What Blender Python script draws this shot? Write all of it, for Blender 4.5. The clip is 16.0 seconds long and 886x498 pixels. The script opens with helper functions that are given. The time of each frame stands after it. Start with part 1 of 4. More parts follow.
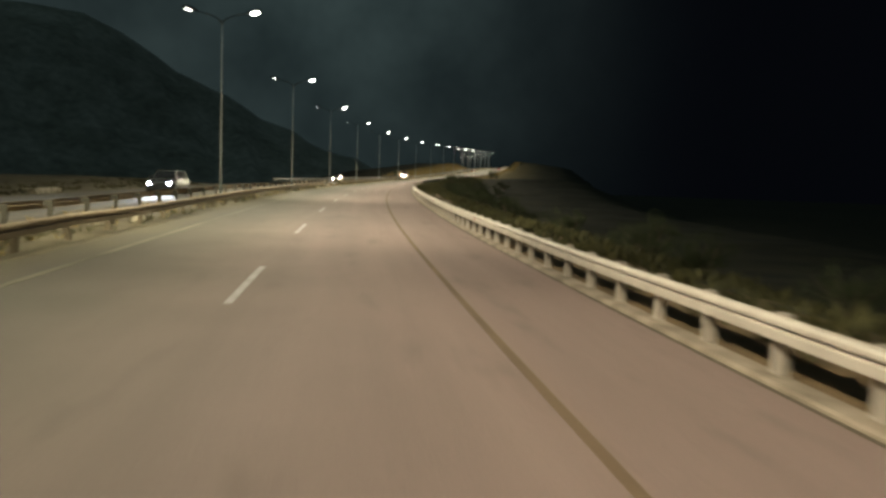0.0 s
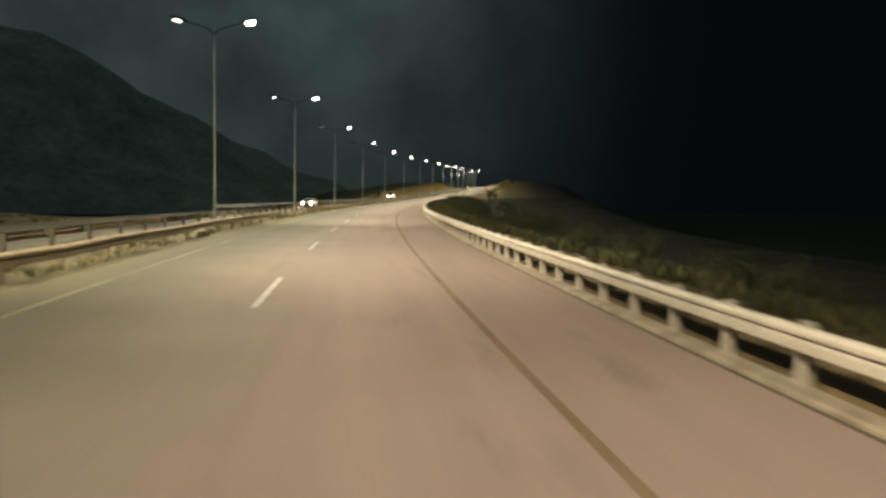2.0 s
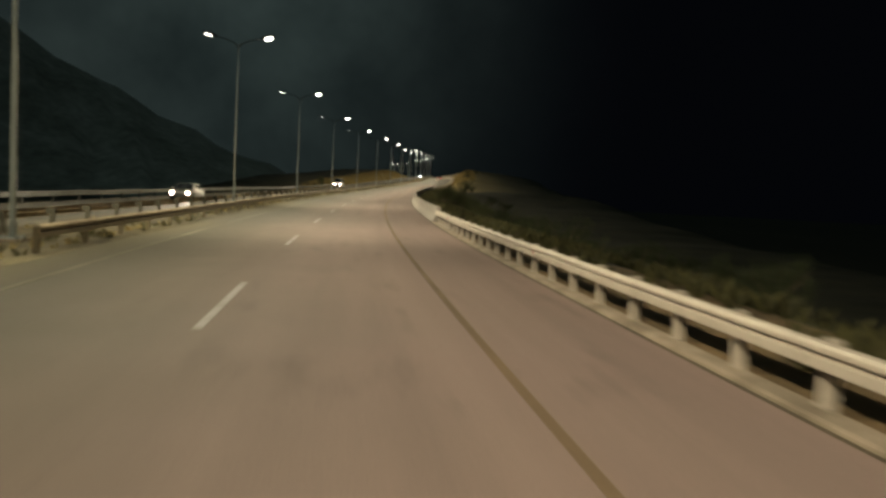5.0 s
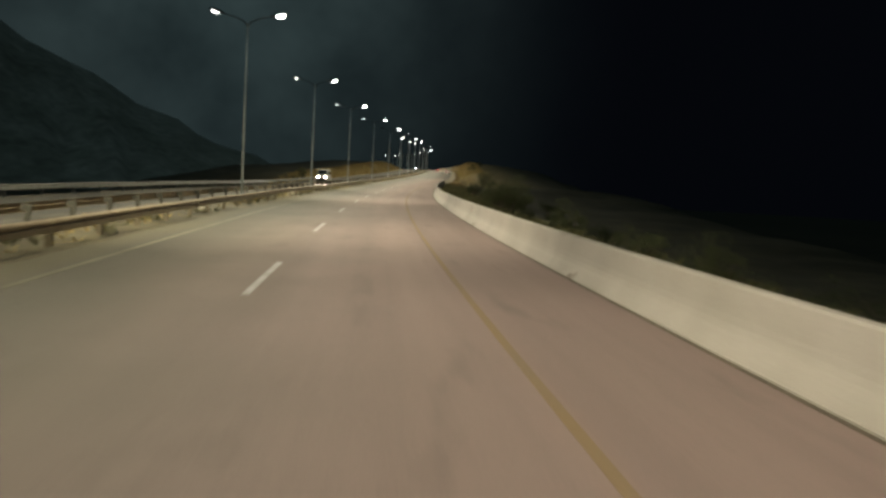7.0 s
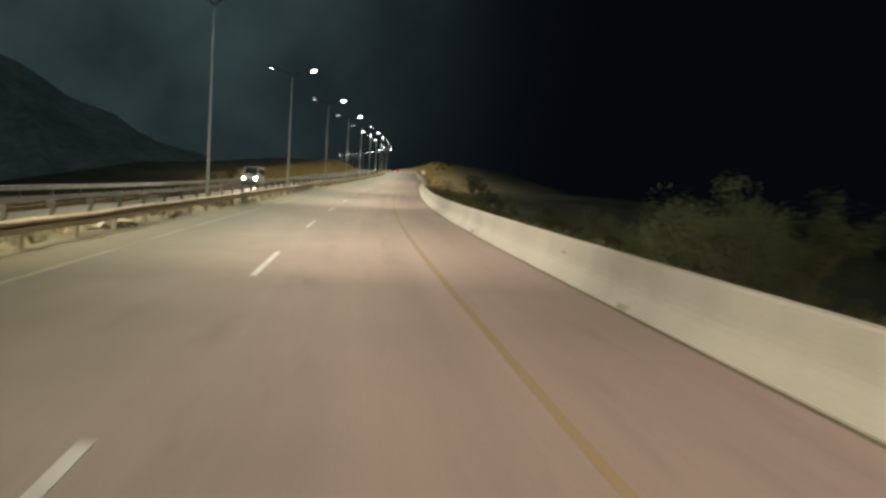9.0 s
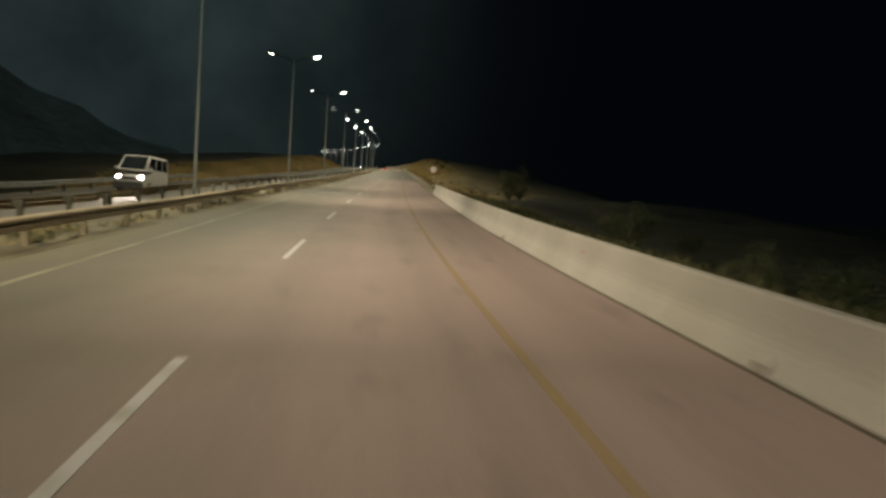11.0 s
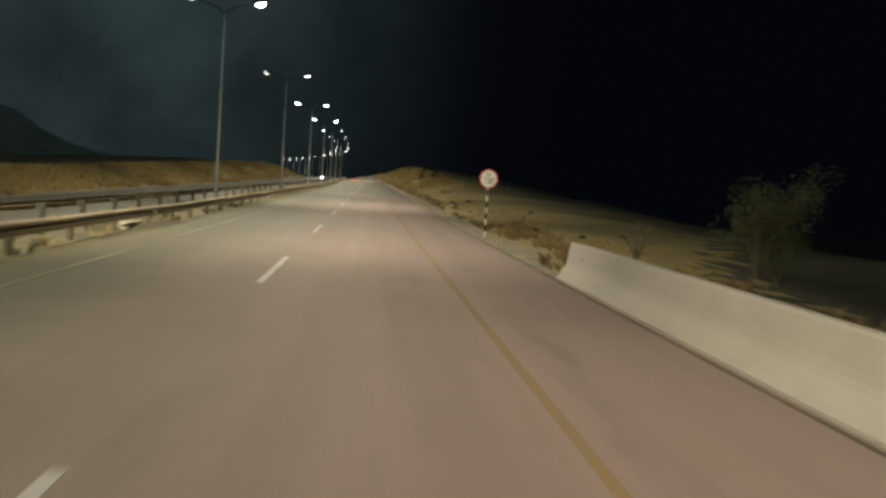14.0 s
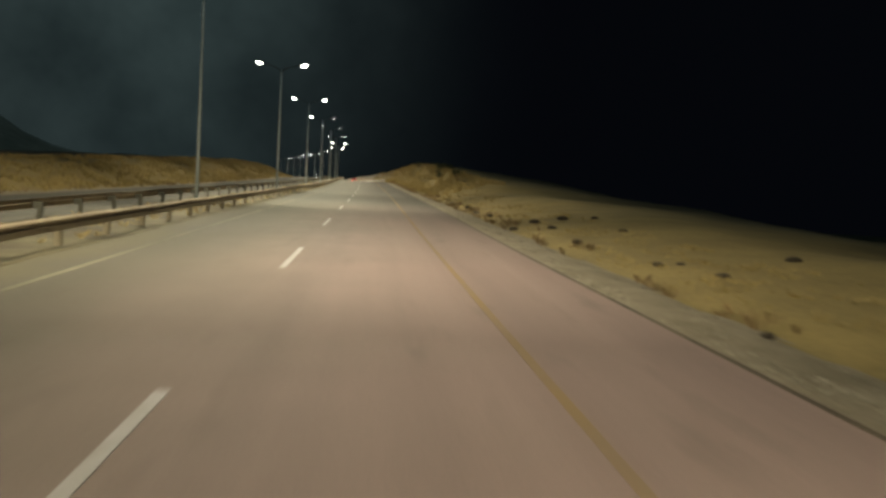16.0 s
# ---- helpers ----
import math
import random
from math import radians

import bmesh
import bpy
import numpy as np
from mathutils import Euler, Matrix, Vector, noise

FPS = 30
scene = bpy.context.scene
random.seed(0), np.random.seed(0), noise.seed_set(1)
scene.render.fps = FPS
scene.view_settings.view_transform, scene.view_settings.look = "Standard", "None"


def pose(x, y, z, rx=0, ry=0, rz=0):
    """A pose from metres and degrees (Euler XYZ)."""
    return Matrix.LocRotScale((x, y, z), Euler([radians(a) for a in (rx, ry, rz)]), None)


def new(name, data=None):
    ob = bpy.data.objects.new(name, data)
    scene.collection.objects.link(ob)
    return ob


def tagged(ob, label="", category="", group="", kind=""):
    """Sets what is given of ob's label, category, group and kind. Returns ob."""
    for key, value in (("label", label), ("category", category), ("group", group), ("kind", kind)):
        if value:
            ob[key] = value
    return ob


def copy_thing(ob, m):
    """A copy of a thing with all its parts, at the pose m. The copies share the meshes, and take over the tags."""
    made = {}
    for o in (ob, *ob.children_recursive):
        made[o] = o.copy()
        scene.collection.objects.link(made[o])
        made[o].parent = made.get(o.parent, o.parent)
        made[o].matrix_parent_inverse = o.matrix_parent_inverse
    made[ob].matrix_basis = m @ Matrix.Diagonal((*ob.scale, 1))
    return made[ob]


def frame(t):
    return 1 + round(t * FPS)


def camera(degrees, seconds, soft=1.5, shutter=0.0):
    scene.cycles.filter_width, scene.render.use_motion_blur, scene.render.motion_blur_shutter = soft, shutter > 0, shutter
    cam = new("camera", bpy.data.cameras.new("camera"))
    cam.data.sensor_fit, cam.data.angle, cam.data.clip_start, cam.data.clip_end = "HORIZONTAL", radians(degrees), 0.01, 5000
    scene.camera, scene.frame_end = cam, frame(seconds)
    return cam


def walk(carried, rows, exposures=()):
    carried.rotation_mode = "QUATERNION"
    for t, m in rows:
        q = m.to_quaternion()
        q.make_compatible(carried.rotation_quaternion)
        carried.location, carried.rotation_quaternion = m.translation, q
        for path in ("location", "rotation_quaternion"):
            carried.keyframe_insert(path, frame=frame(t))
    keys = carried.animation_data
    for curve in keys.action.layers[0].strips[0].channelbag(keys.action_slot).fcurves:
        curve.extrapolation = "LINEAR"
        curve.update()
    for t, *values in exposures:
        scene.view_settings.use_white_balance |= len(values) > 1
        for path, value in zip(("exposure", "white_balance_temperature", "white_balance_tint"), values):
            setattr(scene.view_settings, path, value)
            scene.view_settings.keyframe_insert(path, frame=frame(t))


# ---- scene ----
FOV = 63.45
EYE = 1.974          # camera above the road
KNOTS = [-40 + 40 * i for i in range(27)]
CURVE = [-2.90, -7.58, -12.27, -12.44, -13.15, -10.39, -13.83, -7.29, 0.51, -2.25, 2.77, 1.36, 0.76, 0.14, 6.15, 20.10, 20.45, 10.31, 4.68, 13.51, 26.01, 36.72, 47.39, 58.55, 70.20, 82.12, 94.11]   # 1/m, times 1e4
SLOPE = [-0.11, 0.73, 1.57, 1.49, 1.35, 2.09, 2.10, 3.53, 3.12, 4.09, 3.91, 4.06, 4.96, 4.26, 2.41, 2.30, 2.68, 2.82, 2.34, 1.64, 1.30, 1.16, 1.05, 0.90, 0.70, 0.48, 0.24]   # per cent
BANK = [0.0131, -0.0074, -0.0125, -0.0009]   # at 0, 100, 200, 300 m
POLES = [50.0, 82.7, 114.9, 146.5, 178.7, 209.9, 240.5, 271.5, 302.7, 333.7, 364.7, 396.2, 429.1, 463.8, 499.0, 534.3, 566.8, 597.1, 625.4, 651.6, 675.6, 697.4, 717.6, 736.6, 755.3]
DASH, DASH_LEN = 12.942, 4.386
MEDIAN, ARM, LAMP_H = -7.167, 1.982, 11.911
# seconds, station, offset, yaw from the road, pitch, roll
DRIVE = [
    (0, 2.143, 1.677, -8.064, -5.017, -2.071),
    (0.5, 11.062, 1.670, -7.773, -4.884, -1.451),
    (1, 20.817, 1.611, -8.268, -4.331, -1.270),
    (1.5, 29.873, 1.669, -8.048, -3.266, -0.302),
    (2, 39.257, 1.642, -7.745, -3.370, -0.855),
    (2.5, 48.385, 1.650, -8.263, -3.527, -1.694),
    (3, 57.590, 1.635, -8.656, -3.821, -2.859),
    (3.5, 66.603, 1.703, -8.237, -3.782, -2.523),
    (4, 75.767, 1.704, -8.547, -3.960, -2.953),
    (4.5, 84.856, 1.743, -9.021, -3.875, -2.957),
    (7, 130.829, 1.821, -6.594, -4.469, -3.320),
    (7.5, 140.111, 1.797, -6.289, -4.052, -3.807),
    (8, 149.371, 1.760, -6.730, -4.040, -4.158),
    (8.5, 158.758, 1.696, -7.462, -4.054, -4.421),
    (9, 167.471, 1.731, -7.837, -4.168, -3.531),
    (11.5, 213.229, 1.761, -6.163, -4.187, -3.914),
    (12, 222.496, 1.783, -5.695, -3.681, -1.528),
    (12.5, 231.671, 1.772, -4.881, -2.453, -0.793),
    (13, 240.694, 1.767, -4.663, -2.628, -2.586),
    (13.5, 249.860, 1.790, -5.084, -3.578, -4.646),
    (14, 258.596, 1.848, -6.192, -3.187, -3.822),
    (14.5, 267.313, 1.868, -6.806, -3.699, -3.915),
    (15, 276.567, 1.877, -6.236, -3.611, -3.091),
    (15.5, 286.048, 1.880, -5.901, -3.226, -2.270),
    (16, 295.638, 1.732, -5.932, -3.249, -3.159),
]


def road_table():
    """Station by station, every 2 m: heading, x, y, z of the lane line."""
    st = np.arange(-60, 841, 2.0)
    k = np.interp(st, KNOTS, CURVE) * 1e-4
    th = np.concatenate([[0], np.cumsum(k[1:] + k[:-1])])
    th -= np.interp(0, st, th)
    mid = (th[1:] + th[:-1]) / 2
    x = np.concatenate([[0], np.cumsum(-np.sin(mid) * 2)])
    y = np.concatenate([[0], np.cumsum(np.cos(mid) * 2)])
    sl = np.interp(st, KNOTS, SLOPE) / 100
    z = np.concatenate([[0], np.cumsum(sl[1:] + sl[:-1])])
    return [st, th] + [a - np.interp(0, st, a) for a in (x, y, z)]


TABLE = road_table()


def heading(s):
    return float(np.interp(s, TABLE[0], TABLE[1]))


def grade(s):
    return float(np.interp(s, KNOTS, SLOPE)) / 100


def at(s, o, h=0.0):
    """The place at station s, o metres right of the lane line, h above the road."""
    t = heading(s)
    tilt = float(np.interp(s, [0, 100, 200, 300], BANK)) * max(-9.0, min(9.0, o))
    tilt += float(np.interp(s, [120, 160, 200, 246, 275, 320, 400], [0, 0.16, 0.22, 0.52, 0.34, 0.14, 0])) * (max(6.0, min(17.5, -o)) - 6.0) / 11.5
    return Vector((np.interp(s, TABLE[0], TABLE[2]) + math.cos(t) * o,
                   np.interp(s, TABLE[0], TABLE[3]) + math.sin(t) * o,
                   np.interp(s, TABLE[0], TABLE[4]) + h - tilt))


def stand(s, o, h=0.0, turn=0.0, pitch=False):
    """An upright pose at a place of the road, its y axis along the road."""
    up = math.atan(grade(s)) if pitch else 0.0
    return Matrix.Translation(at(s, o, h)) @ Euler((up, 0, heading(s) + radians(turn))).to_matrix().to_4x4()


# ---- camera ----
cam = camera(FOV, 16.0, soft=3.0, shutter=0.4)
times = sorted([row[0] for row in DRIVE] + [5.0, 5.5, 6.0, 6.5, 9.5, 10.0, 10.5, 11.0])
track = np.array(DRIVE)


def drive(t):
    s, o, yaw, pitch, roll = [float(np.interp(t, track[:, 0], track[:, i])) for i in range(1, 6)]
    return Matrix.Translation(at(s, o, EYE)) @ pose(0, 0, 0, 90 + pitch, roll, yaw + math.degrees(heading(s)))


# the camera's own exposure and white balance, as they wander
GRADE = [(0, 2.2, 6400), (0.5, 2.6, 6200), (1, 1.74, 6750), (1.5, 2.06, 6750), (2, 2.54, 6750), (2.5, 2.15, 6620), (3, 1.8, 7350), (3.5, 2.1, 7000), (4, 2.5, 6900), (4.5, 1.8, 7000), (5.5, 1.95, 6500), (7, 2.12, 6220), (7.5, 1.91, 6230), (8, 1.72, 6620), (8.5, 2.08, 6630), (9, 2.4, 6130), (10, 2.13, 6410), (11.5, 1.7, 6500), (12, 2.05, 6310), (12.5, 2.42, 6030), (13, 1.63, 6410), (13.5, 1.86, 6620), (14, 2.04, 6310), (14.5, 2.1, 6500), (15, 1.5, 6700), (15.5, 1.92, 6500), (16, 2.15, 6410)]
walk(cam, [(t, drive(t)) for t in times], [(t, stops, kelvin, 15) for t, stops, kelvin in GRADE])

# ---- night sky ----
world = bpy.data.worlds.new("night")
scene.world = world
world.use_nodes = True
wn, wl = world.node_tree.nodes, world.node_tree.links
wn.clear()
w_out, w_bg = wn.new("ShaderNodeOutputWorld"), wn.new("ShaderNodeBackground")
w_co, w_noise, w_ramp = wn.new("ShaderNodeTexCoord"), wn.new("ShaderNodeTexNoise"), wn.new("ShaderNodeValToRGB")
w_sep, w_mix, w_side = wn.new("ShaderNodeSeparateXYZ"), wn.new("ShaderNodeMix"), wn.new("ShaderNodeMapRange")
w_up, w_both = wn.new("ShaderNodeMapRange"), wn.new("ShaderNodeMath")
w_noise.inputs["Scale"].default_value, w_noise.inputs["Detail"].default_value = 3.5, 5
w_noise.inputs["Roughness"].default_value = 0.55
w_ramp.color_ramp.elements[0].position, w_ramp.color_ramp.elements[1].position = 0.38, 0.72
w_ramp.color_ramp.elements[0].color = (0.0044, 0.0072, 0.0070, 1)
w_ramp.color_ramp.elements[1].color = (0.0130, 0.0200, 0.0188, 1)
w_side.inputs["From Min"].default_value, w_side.inputs["From Max"].default_value = 0.56, -0.02
w_left, w_glow, w_soft = wn.new("ShaderNodeMapRange"), wn.new("ShaderNodeMath"), wn.new("ShaderNodeMath")
w_soft.operation, w_soft.inputs[1].default_value = "POWER", 2.0
w_left.inputs["From Min"].default_value, w_left.inputs["From Max"].default_value = -0.32, 0.04
w_left.inputs["To Min"].default_value, w_left.inputs["To Max"].default_value = 0.66, 1.0
w_left.interpolation_type, w_glow.operation = "SMOOTHSTEP", "MULTIPLY"
w_side.interpolation_type = "SMOOTHSTEP"
# overhead, out of view, the sky is brightened to light the hill
w_up.inputs["From Min"].default_value, w_up.inputs["From Max"].default_value = 0.0, 1.0
w_up.inputs["To Min"].default_value, w_up.inputs["To Max"].default_value = 0.45, 2.0
w_both.operation = "MULTIPLY"
w_mix.data_type = "RGBA"
w_mix.inputs["A"].default_value = (0.0003, 0.0004, 0.0006, 1)
wl.new(w_co.outputs["Generated"], w_noise.inputs["Vector"])
wl.new(w_co.outputs["Generated"], w_sep.inputs[0])
wl.new(w_sep.outputs["X"], w_side.inputs["Value"])
wl.new(w_noise.outputs["Fac"], w_ramp.inputs[0])
wl.new(w_sep.outputs["Z"], w_up.inputs["Value"])
wl.new(w_sep.outputs["X"], w_left.inputs["Value"])
wl.new(w_side.outputs[0], w_soft.inputs[0])
wl.new(w_soft.outputs[0], w_glow.inputs[0])
wl.new(w_left.outputs[0], w_glow.inputs[1])
wl.new(w_glow.outputs[0], w_both.inputs[0])
wl.new(w_up.outputs[0], w_both.inputs[1])
wl.new(w_both.outputs[0], w_mix.inputs["Factor"])
wl.new(w_ramp.outputs[0], w_mix.inputs["B"])
wl.new(w_mix.outputs["Result"], w_bg.inputs["Color"])
wl.new(w_bg.outputs[0], w_out.inputs[0])

LAMP_COLOUR = (1.0, 0.925, 0.61)
LAMP_WATT = 325.0


# ---- materials ----
def material(name, colour, rough=0.8, metal=0.0, vary=0.25, scale=3.0, fine=40.0, bump=0.2, dark=None, spread=None, stretch=None, island=0.0):
    """A surface with stains at one scale and grain at another; dark: a second colour that patches of it take."""
    m = bpy.data.materials.new(name)
    m.use_nodes = True
    n, l = m.node_tree.nodes, m.node_tree.links
    b = n["Principled BSDF"]
    b.inputs["Roughness"].default_value, b.inputs["Metallic"].default_value = rough, metal
    co = n.new("ShaderNodeTexCoord")
    src = co.outputs["Object"]
    if stretch:
        mp = n.new("ShaderNodeMapping")
        mp.inputs["Scale"].default_value = stretch
        l.new(co.outputs["UV"], mp.inputs[0])
        src = mp.outputs[0]
    big, small = n.new("ShaderNodeTexNoise"), n.new("ShaderNodeTexNoise")
    big.inputs["Scale"].default_value, big.inputs["Detail"].default_value = scale, 6
    small.inputs["Scale"].default_value, small.inputs["Detail"].default_value = fine, 4
    l.new(src, big.inputs["Vector"])
    l.new(co.outputs["Object"], small.inputs["Vector"])
    ramp = n.new("ShaderNodeValToRGB")
    lo, hi = spread or (0.35, 0.65)
    ramp.color_ramp.elements[0].position, ramp.color_ramp.elements[1].position = lo, hi
    d = dark or [c * (1 - vary) for c in colour]
    ramp.color_ramp.elements[0].color, ramp.color_ramp.elements[1].color = (*d, 1), (*colour, 1)
    l.new(big.outputs["Fac"], ramp.inputs[0])
    grain = n.new("ShaderNodeMapRange")
    grain.inputs["From Min"].default_value, grain.inputs["From Max"].default_value = 0.25, 0.75
    grain.inputs["To Min"].default_value, grain.inputs["To Max"].default_value = 1 - vary, 1 + vary
    l.new(small.outputs["Fac"], grain.inputs["Value"])
    mul = n.new("ShaderNodeVectorMath")
    mul.operation = "SCALE"
    l.new(ramp.outputs[0], mul.inputs[0])
    l.new(grain.outputs[0], mul.inputs["Scale"])
    last = mul.outputs[0]
    if island:
        geo, rng, mul2 = n.new("ShaderNodeNewGeometry"), n.new("ShaderNodeMapRange"), n.new("ShaderNodeVectorMath")
        rng.inputs["To Min"].default_value, rng.inputs["To Max"].default_value = 1 - island, 1 + island
        mul2.operation = "SCALE"
        l.new(geo.outputs["Random Per Island"], rng.inputs["Value"])
        l.new(last, mul2.inputs[0])
        l.new(rng.outputs[0], mul2.inputs["Scale"])
        last = mul2.outputs[0]
    l.new(last, b.inputs["Base Color"])
    if bump:
        bp = n.new("ShaderNodeBump")
        bp.inputs["Strength"].default_value, bp.inputs["Distance"].default_value = bump, 0.02
        l.new(small.outputs["Fac"], bp.inputs["Height"])
        l.new(bp.outputs[0], b.inputs["Normal"])
    return m


def glow(name, colour, strength):
    m = bpy.data.materials.new(name)
    m.use_nodes = True
    b = m.node_tree.nodes["Principled BSDF"]
    b.inputs["Base Color"].default_value = (*colour, 1)
    b.inputs["Emission Color"].default_value = (*colour, 1)
    b.inputs["Emission Strength"].default_value = strength
    return m


# pinkish base: the driving car's headlight glow is put into the road colour
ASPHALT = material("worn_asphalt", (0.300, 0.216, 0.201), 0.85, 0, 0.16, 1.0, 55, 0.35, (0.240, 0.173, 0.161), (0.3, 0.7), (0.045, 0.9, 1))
an, al = ASPHALT.node_tree.nodes, ASPHALT.node_tree.links
a_base = an["Principled BSDF"].inputs["Base Color"]
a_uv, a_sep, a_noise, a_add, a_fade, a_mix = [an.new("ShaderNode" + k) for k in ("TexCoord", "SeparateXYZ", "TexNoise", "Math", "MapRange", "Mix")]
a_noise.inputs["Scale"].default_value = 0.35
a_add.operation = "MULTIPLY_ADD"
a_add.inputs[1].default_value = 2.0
# that painted glow fades out to the left, towards a dark olive
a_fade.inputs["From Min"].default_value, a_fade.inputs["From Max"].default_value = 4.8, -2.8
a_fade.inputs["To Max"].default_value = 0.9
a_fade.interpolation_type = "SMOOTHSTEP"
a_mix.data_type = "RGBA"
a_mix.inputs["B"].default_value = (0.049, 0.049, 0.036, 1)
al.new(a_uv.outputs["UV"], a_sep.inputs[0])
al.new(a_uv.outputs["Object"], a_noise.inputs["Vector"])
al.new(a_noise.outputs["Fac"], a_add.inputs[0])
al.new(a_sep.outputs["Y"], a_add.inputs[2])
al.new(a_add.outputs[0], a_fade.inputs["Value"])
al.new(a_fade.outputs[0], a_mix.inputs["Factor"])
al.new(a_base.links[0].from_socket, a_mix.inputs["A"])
# dust blown against the median edge
a_edge, a_dust = an.new("ShaderNodeMapRange"), an.new("ShaderNodeMix")
a_edge.inputs["From Min"].default_value, a_edge.inputs["From Max"].default_value = -2.6, -3.5
a_edge.inputs["To Max"].default_value = 0.8
a_dust.data_type = "RGBA"
a_dust.inputs["B"].default_value = (0.090, 0.079, 0.050, 1)
al.new(a_add.outputs[0], a_edge.inputs["Value"])
al.new(a_edge.outputs[0], a_dust.inputs["Factor"])
al.new(a_mix.outputs["Result"], a_dust.inputs["A"])
# oil stains and scuffs, drawn out along the lanes
a_map, a_spot, a_rng, a_oil = [an.new("ShaderNode" + k) for k in ("Mapping", "TexNoise", "MapRange", "Mix")]
a_map.inputs["Scale"].default_value = (0.35, 1.3, 1)
a_spot.inputs["Scale"].default_value, a_spot.inputs["Detail"].default_value = 1.0, 5
a_rng.inputs["From Min"].default_value, a_rng.inputs["From Max"].default_value = 0.58, 0.74
a_rng.inputs["To Max"].default_value = 0.24
a_oil.data_type = "RGBA"
a_oil.inputs["B"].default_value = (0.06, 0.046, 0.04, 1)
al.new(a_uv.outputs["UV"], a_map.inputs[0])
al.new(a_map.outputs[0], a_spot.inputs["Vector"])
al.new(a_spot.outputs["Fac"], a_rng.inputs["Value"])
al.new(a_rng.outputs[0], a_oil.inputs["Factor"])
al.new(a_dust.outputs["Result"], a_oil.inputs["A"])
# right lane, lane line to edge line: dimness past the headlights painted darker
a_shade, a_tone = an.new("ShaderNodeValToRGB"), an.new("ShaderNodeMix")
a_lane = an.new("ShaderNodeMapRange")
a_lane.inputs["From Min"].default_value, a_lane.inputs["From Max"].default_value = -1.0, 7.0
for e, (place, value) in zip([a_shade.color_ramp.elements[0], a_shade.color_ramp.elements[1]] + [a_shade.color_ramp.elements.new(0.3 + 0.1 * i) for i in range(2)],
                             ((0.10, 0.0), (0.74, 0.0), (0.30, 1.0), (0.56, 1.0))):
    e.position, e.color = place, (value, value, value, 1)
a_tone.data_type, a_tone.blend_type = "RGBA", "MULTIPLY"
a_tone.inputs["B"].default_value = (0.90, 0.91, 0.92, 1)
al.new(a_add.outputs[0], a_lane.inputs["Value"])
al.new(a_lane.outputs[0], a_shade.inputs[0])
al.new(a_shade.outputs[0], a_tone.inputs["Factor"])
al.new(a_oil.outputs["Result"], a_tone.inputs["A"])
# from here on the grey of road no headlights reach, put into the colour
a_beyond, a_grey = an.new("ShaderNodeMapRange"), an.new("ShaderNodeMix")
a_beyond.inputs["From Min"].default_value, a_beyond.inputs["From Max"].default_value = 318, 350
a_beyond.inputs["To Max"].default_value = 0.85
a_grey.data_type = "RGBA"
a_grey.inputs["B"].default_value = (0.085, 0.084, 0.071, 1)
al.new(a_sep.outputs["X"], a_beyond.inputs["Value"])
al.new(a_beyond.outputs[0], a_grey.inputs["Factor"])
al.new(a_tone.outputs["Result"], a_grey.inputs["A"])
al.new(a_grey.outputs["Result"], a_base)
# coarse dusty chippings: almost no gloss, and dull when looked at towards the light
a_bsdf = an["Principled BSDF"]
a_bsdf.inputs["Specular IOR Level"].default_value = 0.2
a_bsdf.inputs["Diffuse Roughness"].default_value = 1.0
PAINT_WHITE = material("worn_white_road_paint", (0.31, 0.29, 0.30), 0.7, 0, 0.12, 2, 60, 0.15, (0.22, 0.21, 0.195), (0.3, 0.55))
PAINT_FADED = material("faded_road_paint", (0.155, 0.14, 0.104), 0.8, 0, 0.2, 0.25, 60, 0.15, (0.088, 0.081, 0.06), (0.35, 0.6))
PAINT_YELLOW = material("worn_yellow_road_paint", (0.235, 0.160, 0.085), 0.8, 0, 0.15, 0.35, 60, 0.15, (0.215, 0.153, 0.108), (0.35, 0.65))
PAINT_GRIMY = material("grimy_worn_line", (0.188, 0.130, 0.086), 0.85, 0, 0.15, 0.5, 60, 0.15, (0.145, 0.101, 0.070), (0.35, 0.65))
for m in (PAINT_WHITE, PAINT_YELLOW, PAINT_FADED, PAINT_GRIMY):
    m.node_tree.nodes["Principled BSDF"].inputs["Specular IOR Level"].default_value = 0.1
    m.node_tree.nodes["Principled BSDF"].inputs["Diffuse Roughness"].default_value = 1.0
GRIME = material("dark_road_grime", (0.115, 0.085, 0.055), 0.9, 0, 0.2, 0.8, 40, 0.3, (0.07, 0.052, 0.034), (0.35, 0.65))
CONCRETE = material("pale_concrete", (0.42, 0.375, 0.345), 0.85, 0, 0.10, 0.5, 30, 0.2, (0.345, 0.308, 0.275), (0.3, 0.65))
KERB = material("dusty_kerb_concrete", (0.38, 0.305, 0.245), 0.9, 0, 0.2, 1.6, 30, 0.4, (0.22, 0.175, 0.135), (0.35, 0.6))
STEEL = material("galvanised_steel", (0.60, 0.53, 0.465), 0.55, 0.05, 0.10, 1.5, 35, 0.05, (0.49, 0.425, 0.37))
RUSTY = material("dusty_weathered_steel", (0.29, 0.235, 0.15), 0.85, 0.0, 0.15, 1.2, 30, 0.08, (0.21, 0.15, 0.095), (0.3, 0.65))
PALE_POST = material("dusty_pale_post_steel", (0.22, 0.19, 0.125), 0.8, 0.1, 0.2, 0.35, 30, 0.05, (0.10, 0.075, 0.045), (0.4, 0.6))
DARK_POST = material("dark_post_steel", (0.085, 0.08, 0.06), 0.8, 0.1, 0.15, 3, 30, 0.05)
# arms and housings above the lenses: their lack of light is in this colour
DARK_STEEL = material("unlit_lamp_steel", (0.022, 0.024, 0.024), 0.6, 0, 0.1, 4, 25, 0.05)
DULL_STEEL = material("dull_grey_steel", (0.17, 0.175, 0.16), 0.7, 0.2, 0.12, 1.5, 35, 0.05, (0.11, 0.115, 0.105))
